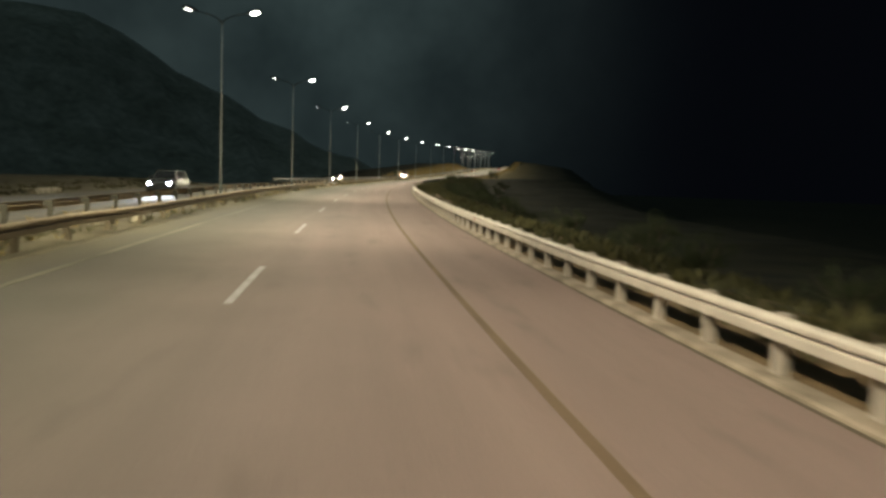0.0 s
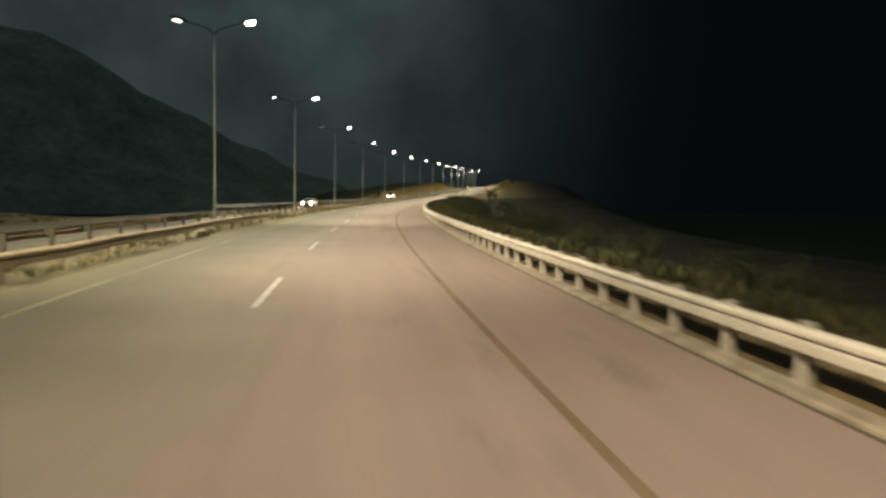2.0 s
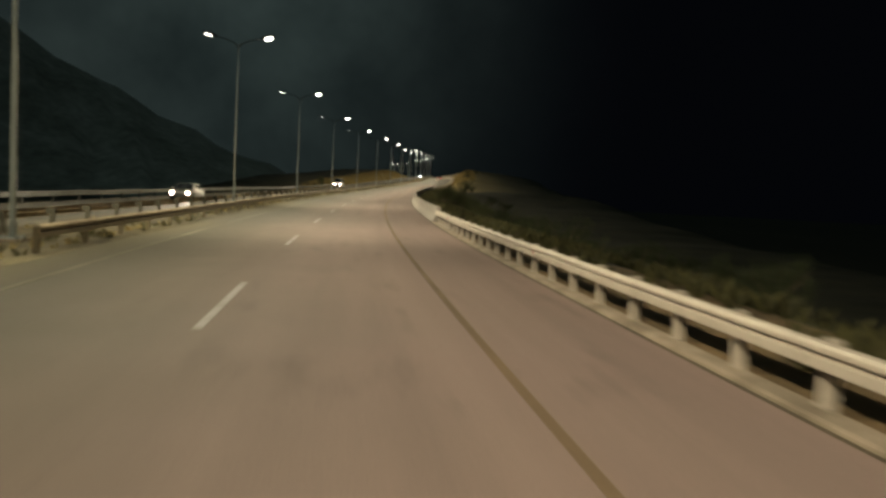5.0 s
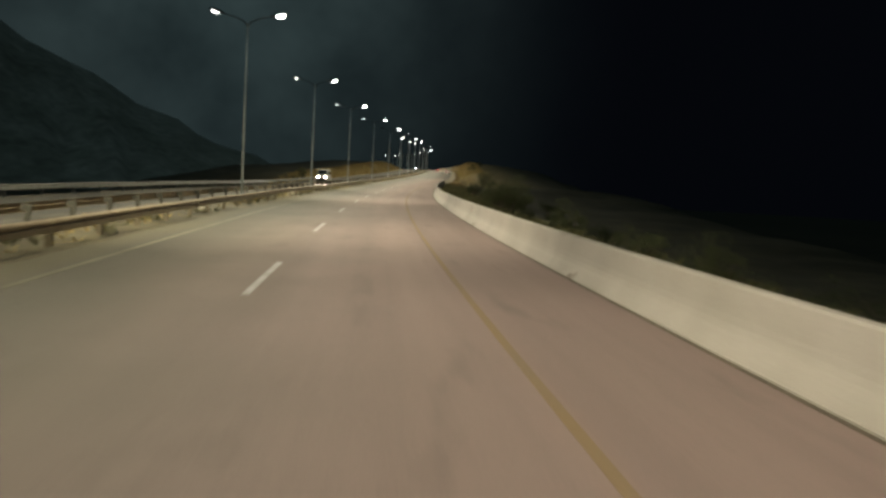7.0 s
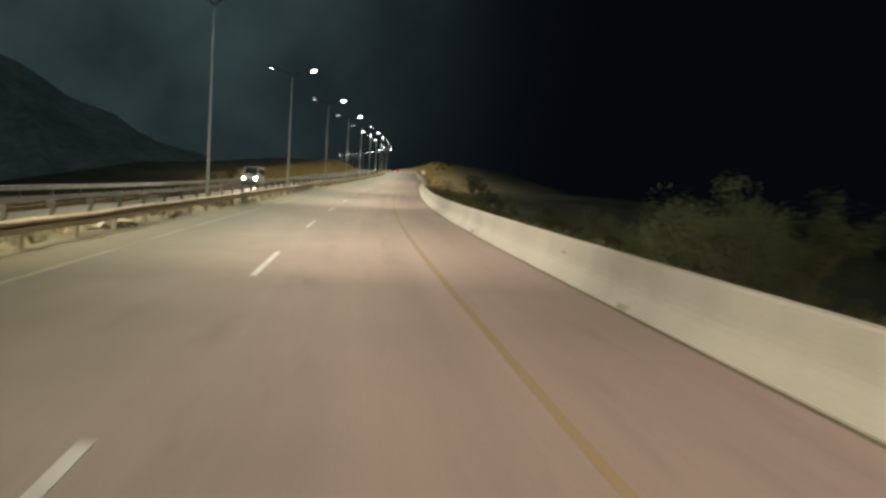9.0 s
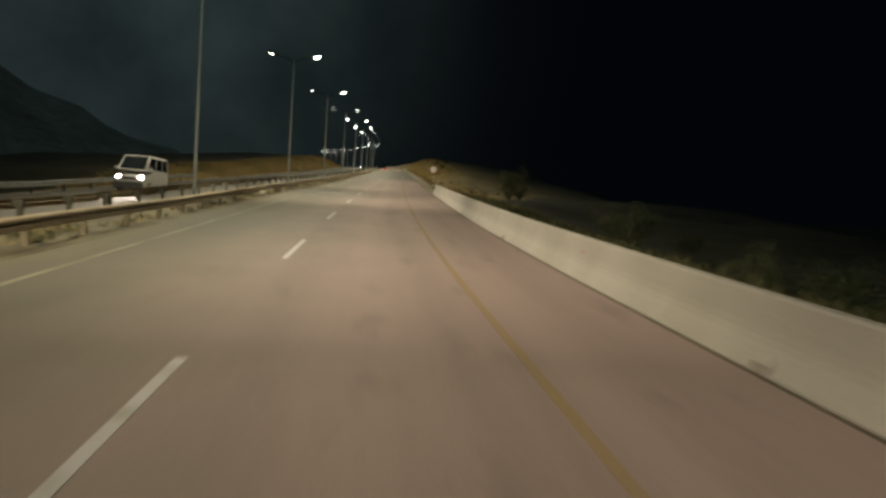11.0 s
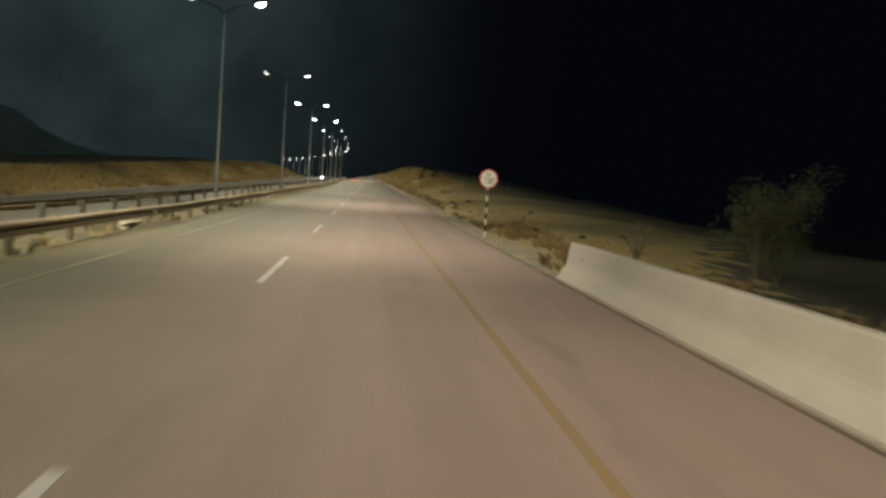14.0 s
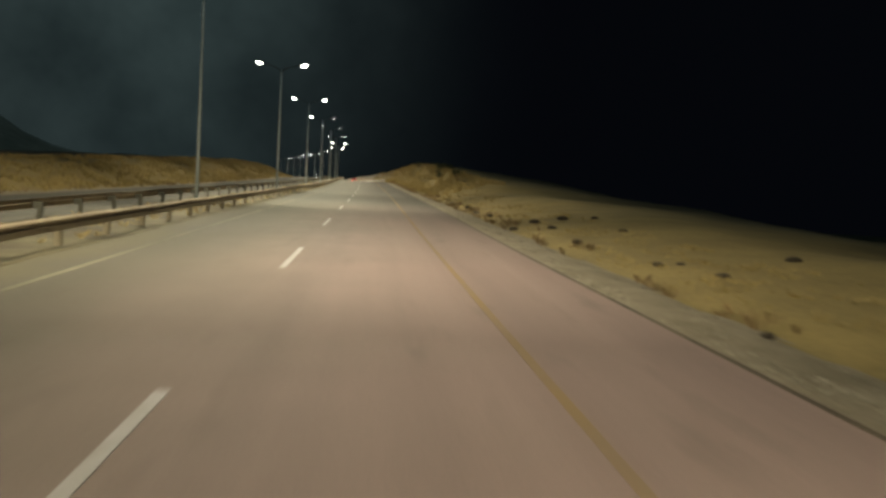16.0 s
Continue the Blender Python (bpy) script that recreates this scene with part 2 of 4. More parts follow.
POLE = material("grey_painted_steel", (0.42, 0.47, 0.47), 0.5, 0.1, 0.08, 2, 25, 0.05)
DIRT = material("pale_dry_dirt", (0.105, 0.088, 0.046), 0.95, 0, 0.25, 0.6, 9, 0.6, (0.05, 0.038, 0.018), (0.35, 0.6))
EARTH = material("reddish_brown_earth", (0.17, 0.108, 0.055), 0.95, 0, 0.25, 0.8, 9, 0.6, (0.085, 0.056, 0.027), (0.35, 0.6))
GRAVEL = material("pale_gravel", (0.275, 0.228, 0.168), 0.95, 0, 0.25, 1.1, 14, 0.8, (0.20, 0.163, 0.11), (0.35, 0.65))
CHIPS = material("white_stone_chips", (0.34, 0.30, 0.24), 0.9, 0, 0.2, 2.0, 30, 0.3, (0.20, 0.17, 0.12), (0.35, 0.6), island=0.4)
DRY_GRASS = material("dry_grass_ground", (0.30, 0.218, 0.078), 0.95, 0, 0.2, 0.35, 7, 0.4, (0.225, 0.165, 0.06), (0.35, 0.65))
SCRUB = material("dark_scrub_ground", (0.044, 0.040, 0.017), 0.95, 0, 0.3, 0.25, 6, 0.8, (0.016, 0.018, 0.008), (0.35, 0.65))
# away from the road the straw darkens: lamp light's fall-off put into the colour
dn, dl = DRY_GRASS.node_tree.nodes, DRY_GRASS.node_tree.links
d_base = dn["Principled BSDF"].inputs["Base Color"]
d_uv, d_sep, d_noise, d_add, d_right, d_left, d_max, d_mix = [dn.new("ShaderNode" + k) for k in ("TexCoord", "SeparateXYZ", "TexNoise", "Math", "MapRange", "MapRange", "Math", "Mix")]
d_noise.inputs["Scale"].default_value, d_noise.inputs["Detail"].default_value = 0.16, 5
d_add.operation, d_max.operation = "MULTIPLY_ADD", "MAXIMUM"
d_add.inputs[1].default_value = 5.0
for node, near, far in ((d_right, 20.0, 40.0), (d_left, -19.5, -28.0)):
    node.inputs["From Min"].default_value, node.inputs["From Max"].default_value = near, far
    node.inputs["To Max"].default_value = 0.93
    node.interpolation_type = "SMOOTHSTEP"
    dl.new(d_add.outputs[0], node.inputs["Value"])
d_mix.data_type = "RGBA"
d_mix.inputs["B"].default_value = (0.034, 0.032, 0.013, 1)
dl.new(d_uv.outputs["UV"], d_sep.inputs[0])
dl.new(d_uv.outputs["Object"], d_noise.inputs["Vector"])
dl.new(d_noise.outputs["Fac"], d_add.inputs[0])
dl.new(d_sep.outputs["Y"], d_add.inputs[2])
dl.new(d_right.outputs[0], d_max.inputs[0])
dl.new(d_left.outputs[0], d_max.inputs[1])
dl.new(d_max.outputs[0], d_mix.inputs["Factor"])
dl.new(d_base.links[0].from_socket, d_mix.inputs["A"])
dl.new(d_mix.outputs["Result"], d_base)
FAR_SLOPE = material("far_dark_slope", (0.48, 0.49, 0.44), 0.95, 0, 0.3, 0.025, 0.12, 0.0, (0.32, 0.33, 0.28))
STRAW = material("dry_grass_blades", (0.40, 0.30, 0.122), 0.9, 0, 0.2, 0.5, 8, 0, (0.29, 0.212, 0.085), (0.3, 0.7), island=0.35)
BROWN_STRAW = material("withered_brush", (0.25, 0.17, 0.08), 0.9, 0, 0.2, 0.5, 8, 0, (0.145, 0.096, 0.046), (0.3, 0.7), island=0.35)
LEAF = material("dusty_green_leaves", (0.050, 0.066, 0.021), 0.8, 0, 0.2, 0.6, 5, 0, (0.024, 0.033, 0.011), (0.3, 0.7), island=0.4)
LEAF_PALE = material("pale_dusty_green_leaves", (0.095, 0.108, 0.038), 0.8, 0, 0.2, 0.6, 5, 0, (0.05, 0.06, 0.02), (0.3, 0.7), island=0.4)
OLIVE_STRAW = material("olive_weeds", (0.085, 0.078, 0.028), 0.9, 0, 0.2, 0.5, 8, 0, (0.042, 0.043, 0.016), (0.3, 0.7), island=0.4)
BARK = material("grey_bark", (0.14, 0.11, 0.08), 0.9, 0, 0.25, 3, 30, 0.5)
STONE = material("pale_broken_concrete", (0.37, 0.335, 0.25), 0.9, 0, 0.2, 2.2, 25, 0.5, (0.14, 0.12, 0.08), (0.35, 0.6))
DARK_STONE = material("dark_field_stone", (0.06, 0.045, 0.03), 0.95, 0, 0.25, 4, 20, 0.5)
RED_REFLECT = material("red_reflector", (0.42, 0.07, 0.05), 0.3, 0, 0.05, 3, 30, 0)
SIGN_WHITE = material("white_sign_sheeting", (0.78, 0.77, 0.72), 0.35, 0, 0.04, 3, 20, 0)
SIGN_RED = material("red_sign_border", (0.50, 0.02, 0.03), 0.35, 0, 0.06, 3, 20, 0)
SIGN_BLACK = material("black_sign_print", (0.03, 0.03, 0.028), 0.5, 0, 0.05, 3, 20, 0)
POST_WHITE = material("white_post_paint", (0.62, 0.60, 0.52), 0.6, 0, 0.12, 5, 30, 0.1)
POST_BLACK = material("black_post_paint", (0.04, 0.035, 0.03), 0.6, 0, 0.12, 5, 30, 0.1)
TYRE = material("black_rubber", (0.025, 0.025, 0.025), 0.85, 0, 0.1, 5, 40, 0.1)
RIM = material("grey_alloy", (0.42, 0.42, 0.42), 0.35, 0.8, 0.05, 5, 40, 0)
GLASS = material("dark_tinted_glass", (0.012, 0.014, 0.016), 0.06, 0, 0.05, 5, 40, 0)
TRIM = material("black_plastic_trim", (0.03, 0.03, 0.03), 0.6, 0, 0.1, 5, 40, 0)
CAR_RED = material("red_car_paint", (0.30, 0.03, 0.025), 0.25, 0.2, 0.05, 2, 40, 0)
CAR_DARK = material("dark_grey_car_paint", (0.06, 0.065, 0.07), 0.25, 0.3, 0.05, 2, 40, 0)
CAR_SILVER = material("silver_car_paint", (0.34, 0.34, 0.34), 0.3, 0.5, 0.05, 2, 40, 0)
CAR_WHITE = material("pale_grey_van_paint", (0.30, 0.30, 0.29), 0.3, 0, 0.04, 2, 40, 0)
LENS = glow("street_lamp_lens", (0.93, 1.0, 0.80), 6.5)
LENS_LEFT = glow("left_street_lamp_lens", (0.93, 1.0, 0.80), 6.0)
HEADLIGHT_COOL = glow("cool_headlight", (0.80, 0.92, 1.0), 60.0)
HEADLIGHT_WARM = glow("warm_headlight", (1.0, 0.86, 0.68), 60.0)
TAILLIGHT = glow("red_taillight", (1.0, 0.06, 0.04), 2.5)


# ---- mesh helpers ----
def mesh_of(name, bm, mats, smooth=False):
    me = bpy.data.meshes.new(name)
    bm.normal_update()
    bm.to_mesh(me)
    bm.free()
    for m in (mats if isinstance(mats, (list, tuple)) else [mats]):
        me.materials.append(m)
    if smooth:
        me.polygons.foreach_set("use_smooth", [True] * len(me.polygons))
    return me


def part(name, bm, mat, parent=None, label="", smooth=False, m=None):
    """Links a bmesh, or a mesh that others share, as one object under its thing."""
    me = bm if isinstance(bm, bpy.types.Mesh) else mesh_of(name, bm, mat, smooth)
    ob = new(name, me)
    ob.parent = parent
    if m is not None:
        ob.matrix_basis = m
    return tagged(ob, label)


def thing(name, m, label, category, group="", kind=""):
    ob = new(name)
    ob.empty_display_size = 0.2
    ob.matrix_basis = m
    return tagged(ob, label, category, group, kind)


def box(bm, x0, x1, y0, y1, z0, z1, bevel=0.0):
    vs = bmesh.ops.create_cube(bm, size=1.0)["verts"]
    for v in vs:
        v.co = Vector((x0 + (v.co.x + 0.5) * (x1 - x0), y0 + (v.co.y + 0.5) * (y1 - y0), z0 + (v.co.z + 0.5) * (z1 - z0)))
    if bevel:
        es = list({e for v in vs for e in v.link_edges})
        bmesh.ops.bevel(bm, geom=es, offset=bevel, segments=2, affect="EDGES", profile=0.6)
    return bm


def loft(bm, rings, close=True, caps=True):
    """Skins a row of rings of equal count."""
    vs = [[bm.verts.new(p) for p in r] for r in rings]
    n = len(vs[0])
    for a, b in zip(vs, vs[1:]):
        for i in range(n if close else n - 1):
            j = (i + 1) % n
            bm.faces.new((a[i], a[j], b[j], b[i]))
    if caps and close:
        bm.faces.new(vs[0][::-1])
        bm.faces.new(vs[-1])
    return vs


def tube(bm, pts, radii, sides=10):
    rings = []
    for i, p in enumerate(pts):
        p = Vector(p)
        d = (Vector(pts[min(i + 1, len(pts) - 1)]) - Vector(pts[max(i - 1, 0)])).normalized()
        q = d.to_track_quat("Z", "Y")
        rings.append([p + q @ Vector((math.cos(a) * radii[i], math.sin(a) * radii[i], 0)) for a in [2 * math.pi * k / sides for k in range(sides)]])
    loft(bm, rings)
    return bm


def strip(name, o_list, s0, s1, step, mats, height, pick=None):
    """A sheet along the road; height(s, o) above the lane line's level."""
    n = int(round((s1 - s0) / step)) + 1
    st = [s0 + (s1 - s0) * i / (n - 1) for i in range(n)]
    verts, faces, uv = [], [], []
    for s in st:
        for o in o_list:
            verts.append(at(s, o, height(s, o)))
            uv.append((s, o))
    w = len(o_list)
    idx = []
    for i in range(n - 1):
        for j in range(w - 1):
            faces.append((i * w + j, i * w + j + 1, (i + 1) * w + j + 1, (i + 1) * w + j))
            if pick:
                idx.append(pick((st[i] + st[i + 1]) / 2, (o_list[j] + o_list[j + 1]) / 2))
    me = bpy.data.meshes.new(name)
    me.from_pydata(verts, [], faces)
    lay = me.uv_layers.new(name="along")
    for lp in me.loops:
        lay.data[lp.index].uv = uv[lp.vertex_index]
    for m in mats:
        me.materials.append(m)
    if pick:
        me.polygons.foreach_set("material_index", idx)
    me.polygons.foreach_set("use_smooth", [True] * len(me.polygons))
    return new(name, me)


def ease(x, a, b):
    x = max(0.0, min(1.0, (x - a) / (b - a)))
    return x * x * (3 - 2 * x)


# ---- ground ----
def rough(s, o, size):
    return noise.noise(Vector((s / size, o / size, 3.7)))


def bank_left(s):
    return float(np.interp(s, [-60, 20, 60, 95, 106, 120, 238, 262, 282, 305, 350, 400, 450, 490, 520, 800], [0.45, 0.45, 0.45, 0.4, -0.8, -3.5, -3.5, -2.0, 0.2, 1.3, 1.8, 2.8, 3.2, 2.6, -0.5, -1.5]))


def bank_right(s):
    return float(np.interp(s, [-60, 150, 200, 250, 276, 292, 310, 340, 370, 420, 475, 560, 640, 690, 800], [-4, -4, -3.6, -2.6, -1.0, 0.0, 0.2, 0.6, 1.4, 3.4, 5.1, 5.0, 3.0, 0.5, -1]))


def ground_height(s, o):
    if o < -17.2:
        e = ease(-o, 18.4, 26.0)
        h = -0.08 + bank_left(s) * e + 0.16 * e * rough(s, o, 6.0) + 0.4 * e * rough(s, o, 19.0)
    elif o < -9.25:
        return -0.35
    elif o < -4.6:
        f = ease(-o, 4.72, 5.6)
        drift = 0.10 * rough(s, 0, 2.3) + 0.05 * rough(s, 5, 0.8)
        return 0.014 - 0.4 * ease(o, -4.80 + drift, -4.62 + drift) + f * (0.01 + 0.10 * rough(s, o, 1.3) + 0.06 * rough(s, o, 0.5))
    elif o < 6.32:
        return -0.35
    else:
        wide = float(np.interp(s, [250, 300, 340, 420, 480], [11, 14, 9.5, 7.5, 6.5]))
        e = ease(o, 8.3, 8.3 + wide)
        edge = -0.10 if s > 274 else 0.05
        h = edge + 0.05 * rough(s, o, 0.9) + bank_right(s) * e + 0.22 * e * rough(s, o, 7.0) + 0.6 * e * rough(s, o, 21.0)
        if s < 136:
            h += 0.11 * ease(o, 6.45, 7.0)
        if o < 6.58 and s < 275:
            h = -0.03 if s > 136 or o < 6.4 else 0.04
        if 290 < s < 800:
            h -= 0.18 * math.exp(-((o - 8.6) / 0.6) ** 2)
    if o > 12 and s > 290:
        edge = float(np.interp(s, [290, 400, 450], [18, 16, 13]))
        h -= 2.6 * ease(o, edge, edge + 40)
    far = ease(abs(o), 45, 85)
    return h * (1 - far) + far * (-8 - float(np.interp(s, TABLE[0], TABLE[4])))


def shoulder(s):
    """How far out the gravel reaches past the end of the barrier."""
    return float(np.interp(s, [274, 279, 283, 288, 292, 300, 340], [6.9, 7.1, 8.2, 7.4, 7.4, 8.3, 8.4]))


def ground_kind(s, o):
    j = rough(s, o, 2.0) * 0.8
    if abs(o) + 5 * j + 7 * rough(s, o, 0.9) > (14 + 26 * ease(s, 278, 312) if o > 0 and s > 250 else 24 if o > 0 else 38):
        return 3
    if o < -17.2:
        if s + 9 * rough(s, o, 4.0) < 120:
            return 0
        return 2 if -o + j > 18.9 or s > 520 else 1
    if o < 0:
        return 0
    if s + 7 * rough(s, o, 0.8) + 5 * j < 268 + 2.2 * max(0, o - 9):
        return 3 if o + j > 9.2 else 4
    # far bend's bank takes the pale gravel colour, standing in for light on it
    if s > 548 + 12 * j and o < 16:
        return 1
    return 2 if o + j > shoulder(s) + 0.1 else 1


COLUMNS = [-88, -70, -55, -45, -38, -33, -30, -28, -26.5, -25, -24, -23, -22, -21, -20, -19.2, -18.5, -17.8, -17.21, -17.15,
           -9.3, -9.24, -8.8, -8.3, -7.8, -7.3, -6.8, -6.3, -5.8, -5.4, -5.1, -4.95, -4.85, -4.78, -4.7, -4.61, -4.5, 6.25, 6.33, 6.45, 6.6, 6.8, 7.0, 7.4, 7.8, 8.2, 8.6, 9.0, 9.5,
           10, 10.6, 11.3, 11.6, 12, 12.5, 13, 13.5, 14, 14.5, 15, 15.7, 16.5, 17.2, 18, 19, 20, 21, 22, 23.5, 25, 26.5, 28, 30, 32, 34, 37, 40, 43, 50, 60, 72, 88]
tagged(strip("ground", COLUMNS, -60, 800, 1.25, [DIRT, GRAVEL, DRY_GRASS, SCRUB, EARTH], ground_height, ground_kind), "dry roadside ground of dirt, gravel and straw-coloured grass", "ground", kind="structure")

plain = bmesh.new()
bmesh.ops.create_grid(plain, x_segments=24, y_segments=24, size=2600)
for v in plain.verts:
    v.co.z = -8.2 + 2 * noise.noise(v.co / 400)
tagged(new("ground_plain", mesh_of("ground_plain", plain, SCRUB)), "dark open plain reaching the horizon", "ground", kind="structure")

ridge = bmesh.new()
rings = []
for i in range(70):
    az = radians(-4 + 1.3 * i)
    el = float(np.interp(math.degrees(az), [-4, -1.5, 3, 8, 13.5, 19.5, 26, 40, 90], [1.0, 2.2, 4.2, 6.2, 9.2, 12.4, 12.2, 13, 12]))
    el += 0.7 * noise.noise(Vector((i * 0.35, 0, 0))) + 0.25 * noise.noise(Vector((i * 1.3, 4, 0)))
    ring = []
    for r, f in ((620, -0.02), (720, 0.35), (800, 0.75), (880, 1.0), (1000, 0.7), (1150, -0.05)):
        z = f * 880 * math.tan(radians(el)) + 14 * (0 < f < 1) * noise.noise(Vector((i * 0.6, r / 90, 2)))
        ring.append(Vector((-math.sin(az) * r, 60 + math.cos(az) * r, z - 6)))
    rings.append(ring)
loft(ridge, rings, close=False, caps=False)
tagged(new("hill", mesh_of("hill", ridge, FAR_SLOPE, True)), "dark bare hillside far beyond the road", "hill", kind="structure")

# ---- roads ----
ROAD_END = 798


def road_top(s, o):
    return 0.01 * rough(s, o, 9.0) if o > -6 else 0.0


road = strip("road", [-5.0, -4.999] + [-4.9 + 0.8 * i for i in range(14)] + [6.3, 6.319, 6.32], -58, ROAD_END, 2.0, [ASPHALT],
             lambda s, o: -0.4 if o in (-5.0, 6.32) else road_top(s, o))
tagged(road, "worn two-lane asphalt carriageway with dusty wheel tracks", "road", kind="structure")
ASPHALT_FAR = material("grey_asphalt", (0.085, 0.079, 0.066), 0.82, 0, 0.16, 1.0, 55, 0.35, (0.065, 0.06, 0.05), (0.3, 0.7), (0.045, 0.9, 1))
road_far = strip("road_opposite", [-17.19, -17.18] + [-17.1 + 0.9 * i for i in range(9)] + [-9.22, -9.21], -58, ROAD_END, 2.0, [ASPHALT_FAR],
                 lambda s, o: -0.4 if o in (-17.19, -9.21) else 0.0)
tagged(road_far, "worn asphalt carriageway for the oncoming traffic", "road", kind="structure")


def paint(name, o, half, s0, s1, mat, parent, step=2.0, label=""):
    ob = strip(name, [o - half, o - half + 0.002, o, o + half - 0.002, o + half], s0, s1, step, [mat],
               lambda s, q: road_top(s, q) + (0.001 if abs(q - o) > half - 0.001 else 0.006))
    ob.data.polygons.foreach_set("use_smooth", [False] * len(ob.data.polygons))
    ob.parent = parent
    return tagged(ob, label)


paint("edge_line", 3.65, 0.06, -58, 135, PAINT_GRIMY, road, label="grimy worn edge line")
paint("edge_line", 3.65, 0.062, 135, ROAD_END, PAINT_YELLOW, road, label="faded yellow edge line")
paint("edge_strip", 6.09, 0.035, -58, 135, GRIME, road, label="thin dark strip along the kerb")
paint("edge_strip", 6.20, 0.04, 135, 274, GRIME, road, label="dark strip of grime at the road edge")
paint("edge_strip", 6.24, 0.05, 274, 420, GRIME, road, label="dark broken asphalt edge")
paint("edge_line", -3.60, 0.07, -58, ROAD_END, PAINT_FADED, road, label="faded pale edge line")
paint("edge_line", -16.2, 0.08, -58, ROAD_END, PAINT_FADED, road_far, label="faded pale edge line")
paint("edge_line", -9.9, 0.07, -58, ROAD_END, PAINT_FADED, road_far, label="faded pale edge line")
n_dash = -5
while 13 + n_dash * DASH < ROAD_END - 6:
    s = 13 + n_dash * DASH
    paint("lane_dash", 0.0, 0.064, s, s + DASH_LEN, PAINT_WHITE, road, 1.1)
    paint("lane_dash", -13.1, 0.075, s, s + DASH_LEN, PAINT_WHITE, road_far, 1.1)
    n_dash += 1

# kerb under the guardrail
kerb = bmesh.new()
rings = []
for i in range(96):
    s = -56 + 2 * i
    w = 0.02 * rough(s, 0, 3.0)
    rings.append([at(s, o, h) for o, h in ((6.13 + w, -0.1), (6.14 + w, 0.04), (6.18 + w, 0.06), (6.44 - w, 0.065), (6.47 - w, 0.03), (6.47, -0.1))])
loft(kerb, rings)
tagged(new("kerb", mesh_of("kerb", kerb, KERB)), "low dusty concrete kerb under the guardrail", "kerb", kind="structure")

# ---- street lamps ----
def street_lamp(right="bare", left="hooded"):
    """A tapered pole with two short arms and a lamp head on each; y runs along the road. A hooded head hides its lens from afar, a bare one shows it."""
    lamp = thing("street_lamp", Matrix.Identity(4), "tall grey steel street lamp with two lit heads in the median", "street lamp", "street lamps along the median")
    top = LAMP_H - 0.55
    part("pole", tube(bmesh.new(), [(0, 0, 0.1), (0, 0, 2.0), (0, 0, 6.0), (0, 0, top)], [0.085, 0.079, 0.063, 0.043], 12), POLE, lamp, smooth=True)
    bm = box(bmesh.new(), -0.24, 0.24, -0.24, 0.24, 0.06, 0.10, 0.008)
    for x in (-0.18, 0.18):
        for y in (-0.18, 0.18):
            bmesh.ops.create_cone(bm, cap_ends=True, segments=6, radius1=0.025, radius2=0.025, depth=0.08, matrix=Matrix.Translation((x, y, 0.13)))
    part("base_plate", bm, POLE, lamp)
    part("footing", box(bmesh.new(), -0.34, 0.34, -0.34, 0.34, -0.3, 0.06, 0.03), KERB, lamp, "dusty concrete footing")
    part("inspection_door", box(bmesh.new(), -0.05, 0.05, -0.108, -0.088, 0.55, 0.95, 0.006), POLE, lamp)
    for side in (-1, 1):
        curve = [(0, 0, top - 0.25), (0.25 * side, 0, top + 0.05), (0.75 * side, 0, top + 0.27), (1.55 * side, 0, top + 0.45)]
        part("arm", tube(bmesh.new(), curve, [0.042, 0.038, 0.034, 0.03], 8), DARK_STEEL, lamp, smooth=True)
        tilt = Matrix.Translation((ARM * side, 0, LAMP_H)) @ Euler((0, radians(-14 * side), 0)).to_matrix().to_4x4()
        bm = bmesh.new()
        rings = []
        for x, w, z0, z1 in ((-0.5, 0.05, -0.01, 0.06), (-0.38, 0.12, -0.03, 0.10), (-0.1, 0.19, -0.03, 0.15), (0.25, 0.20, -0.03, 0.15), (0.42, 0.15, -0.03, 0.11), (0.5, 0.06, -0.02, 0.05)):
            rings.append([(x, -w, z0), (x, w, z0), (x, w, (z0 + z1) / 2), (x, w * 0.55, z1), (x, -w * 0.55, z1), (x, -w, (z0 + z1) / 2)])
        loft(bm, rings)
        if side < 0:
            for v in bm.verts:
                v.co.x = -v.co.x
            bmesh.ops.reverse_faces(bm, faces=bm.faces)
        head = part("luminaire", bm, DARK_STEEL, lamp, "dark grey lamp housing", m=tilt)
        hooded = (right if side > 0 else left) == "hooded"
        deep = 0.035 if hooded else 0.135
        bm = bmesh.new()
        rings = [[(0.08 * side + math.cos(a) * 0.30 * k, math.sin(a) * 0.21 * k, z) for a in [2 * math.pi * q / 16 for q in range(16)]] for k, z in ((1.0, -0.03), (0.97, -0.03 - 0.3 * deep), (0.80, -0.03 - 0.65 * deep), (0.5, -0.03 - 0.9 * deep), (0.15, -0.03 - deep))]
        loft(bm, rings)
        bmesh.ops.recalc_face_normals(bm, faces=bm.faces)
        part("lens", bm, LENS if side > 0 else LENS_LEFT, head, "glowing warm white lens", True)
        if hooded:
            bm = bmesh.new()
            loft(bm, [[(0.08 * side + math.cos(a) * (0.31 + d), math.sin(a) * (0.22 + d), z) for a in [2 * math.pi * q / 24 for q in range(24)]] for d, z in ((0.0, -0.028), (0.0, -0.066), (0.012, -0.066), (0.012, -0.028))], caps=False)
            bmesh.ops.recalc_face_normals(bm, faces=bm.faces)
            part("skirt", bm, DARK_STEEL, head, "dark rim round the lens")
        # bulbs on the left heads are cut to 0.4 to darken the far side
        kind = "bulb" if side > 0 else "left_bulb"
        li = bpy.data.lights.get(kind) or bpy.data.lights.new(kind, "AREA")
        li.shape, li.size, li.size_y, li.energy, li.color, li.spread = "RECTANGLE", 0.5, 0.3, LAMP_WATT * (1.0 if side > 0 else 0.4), LAMP_COLOUR, radians(104)
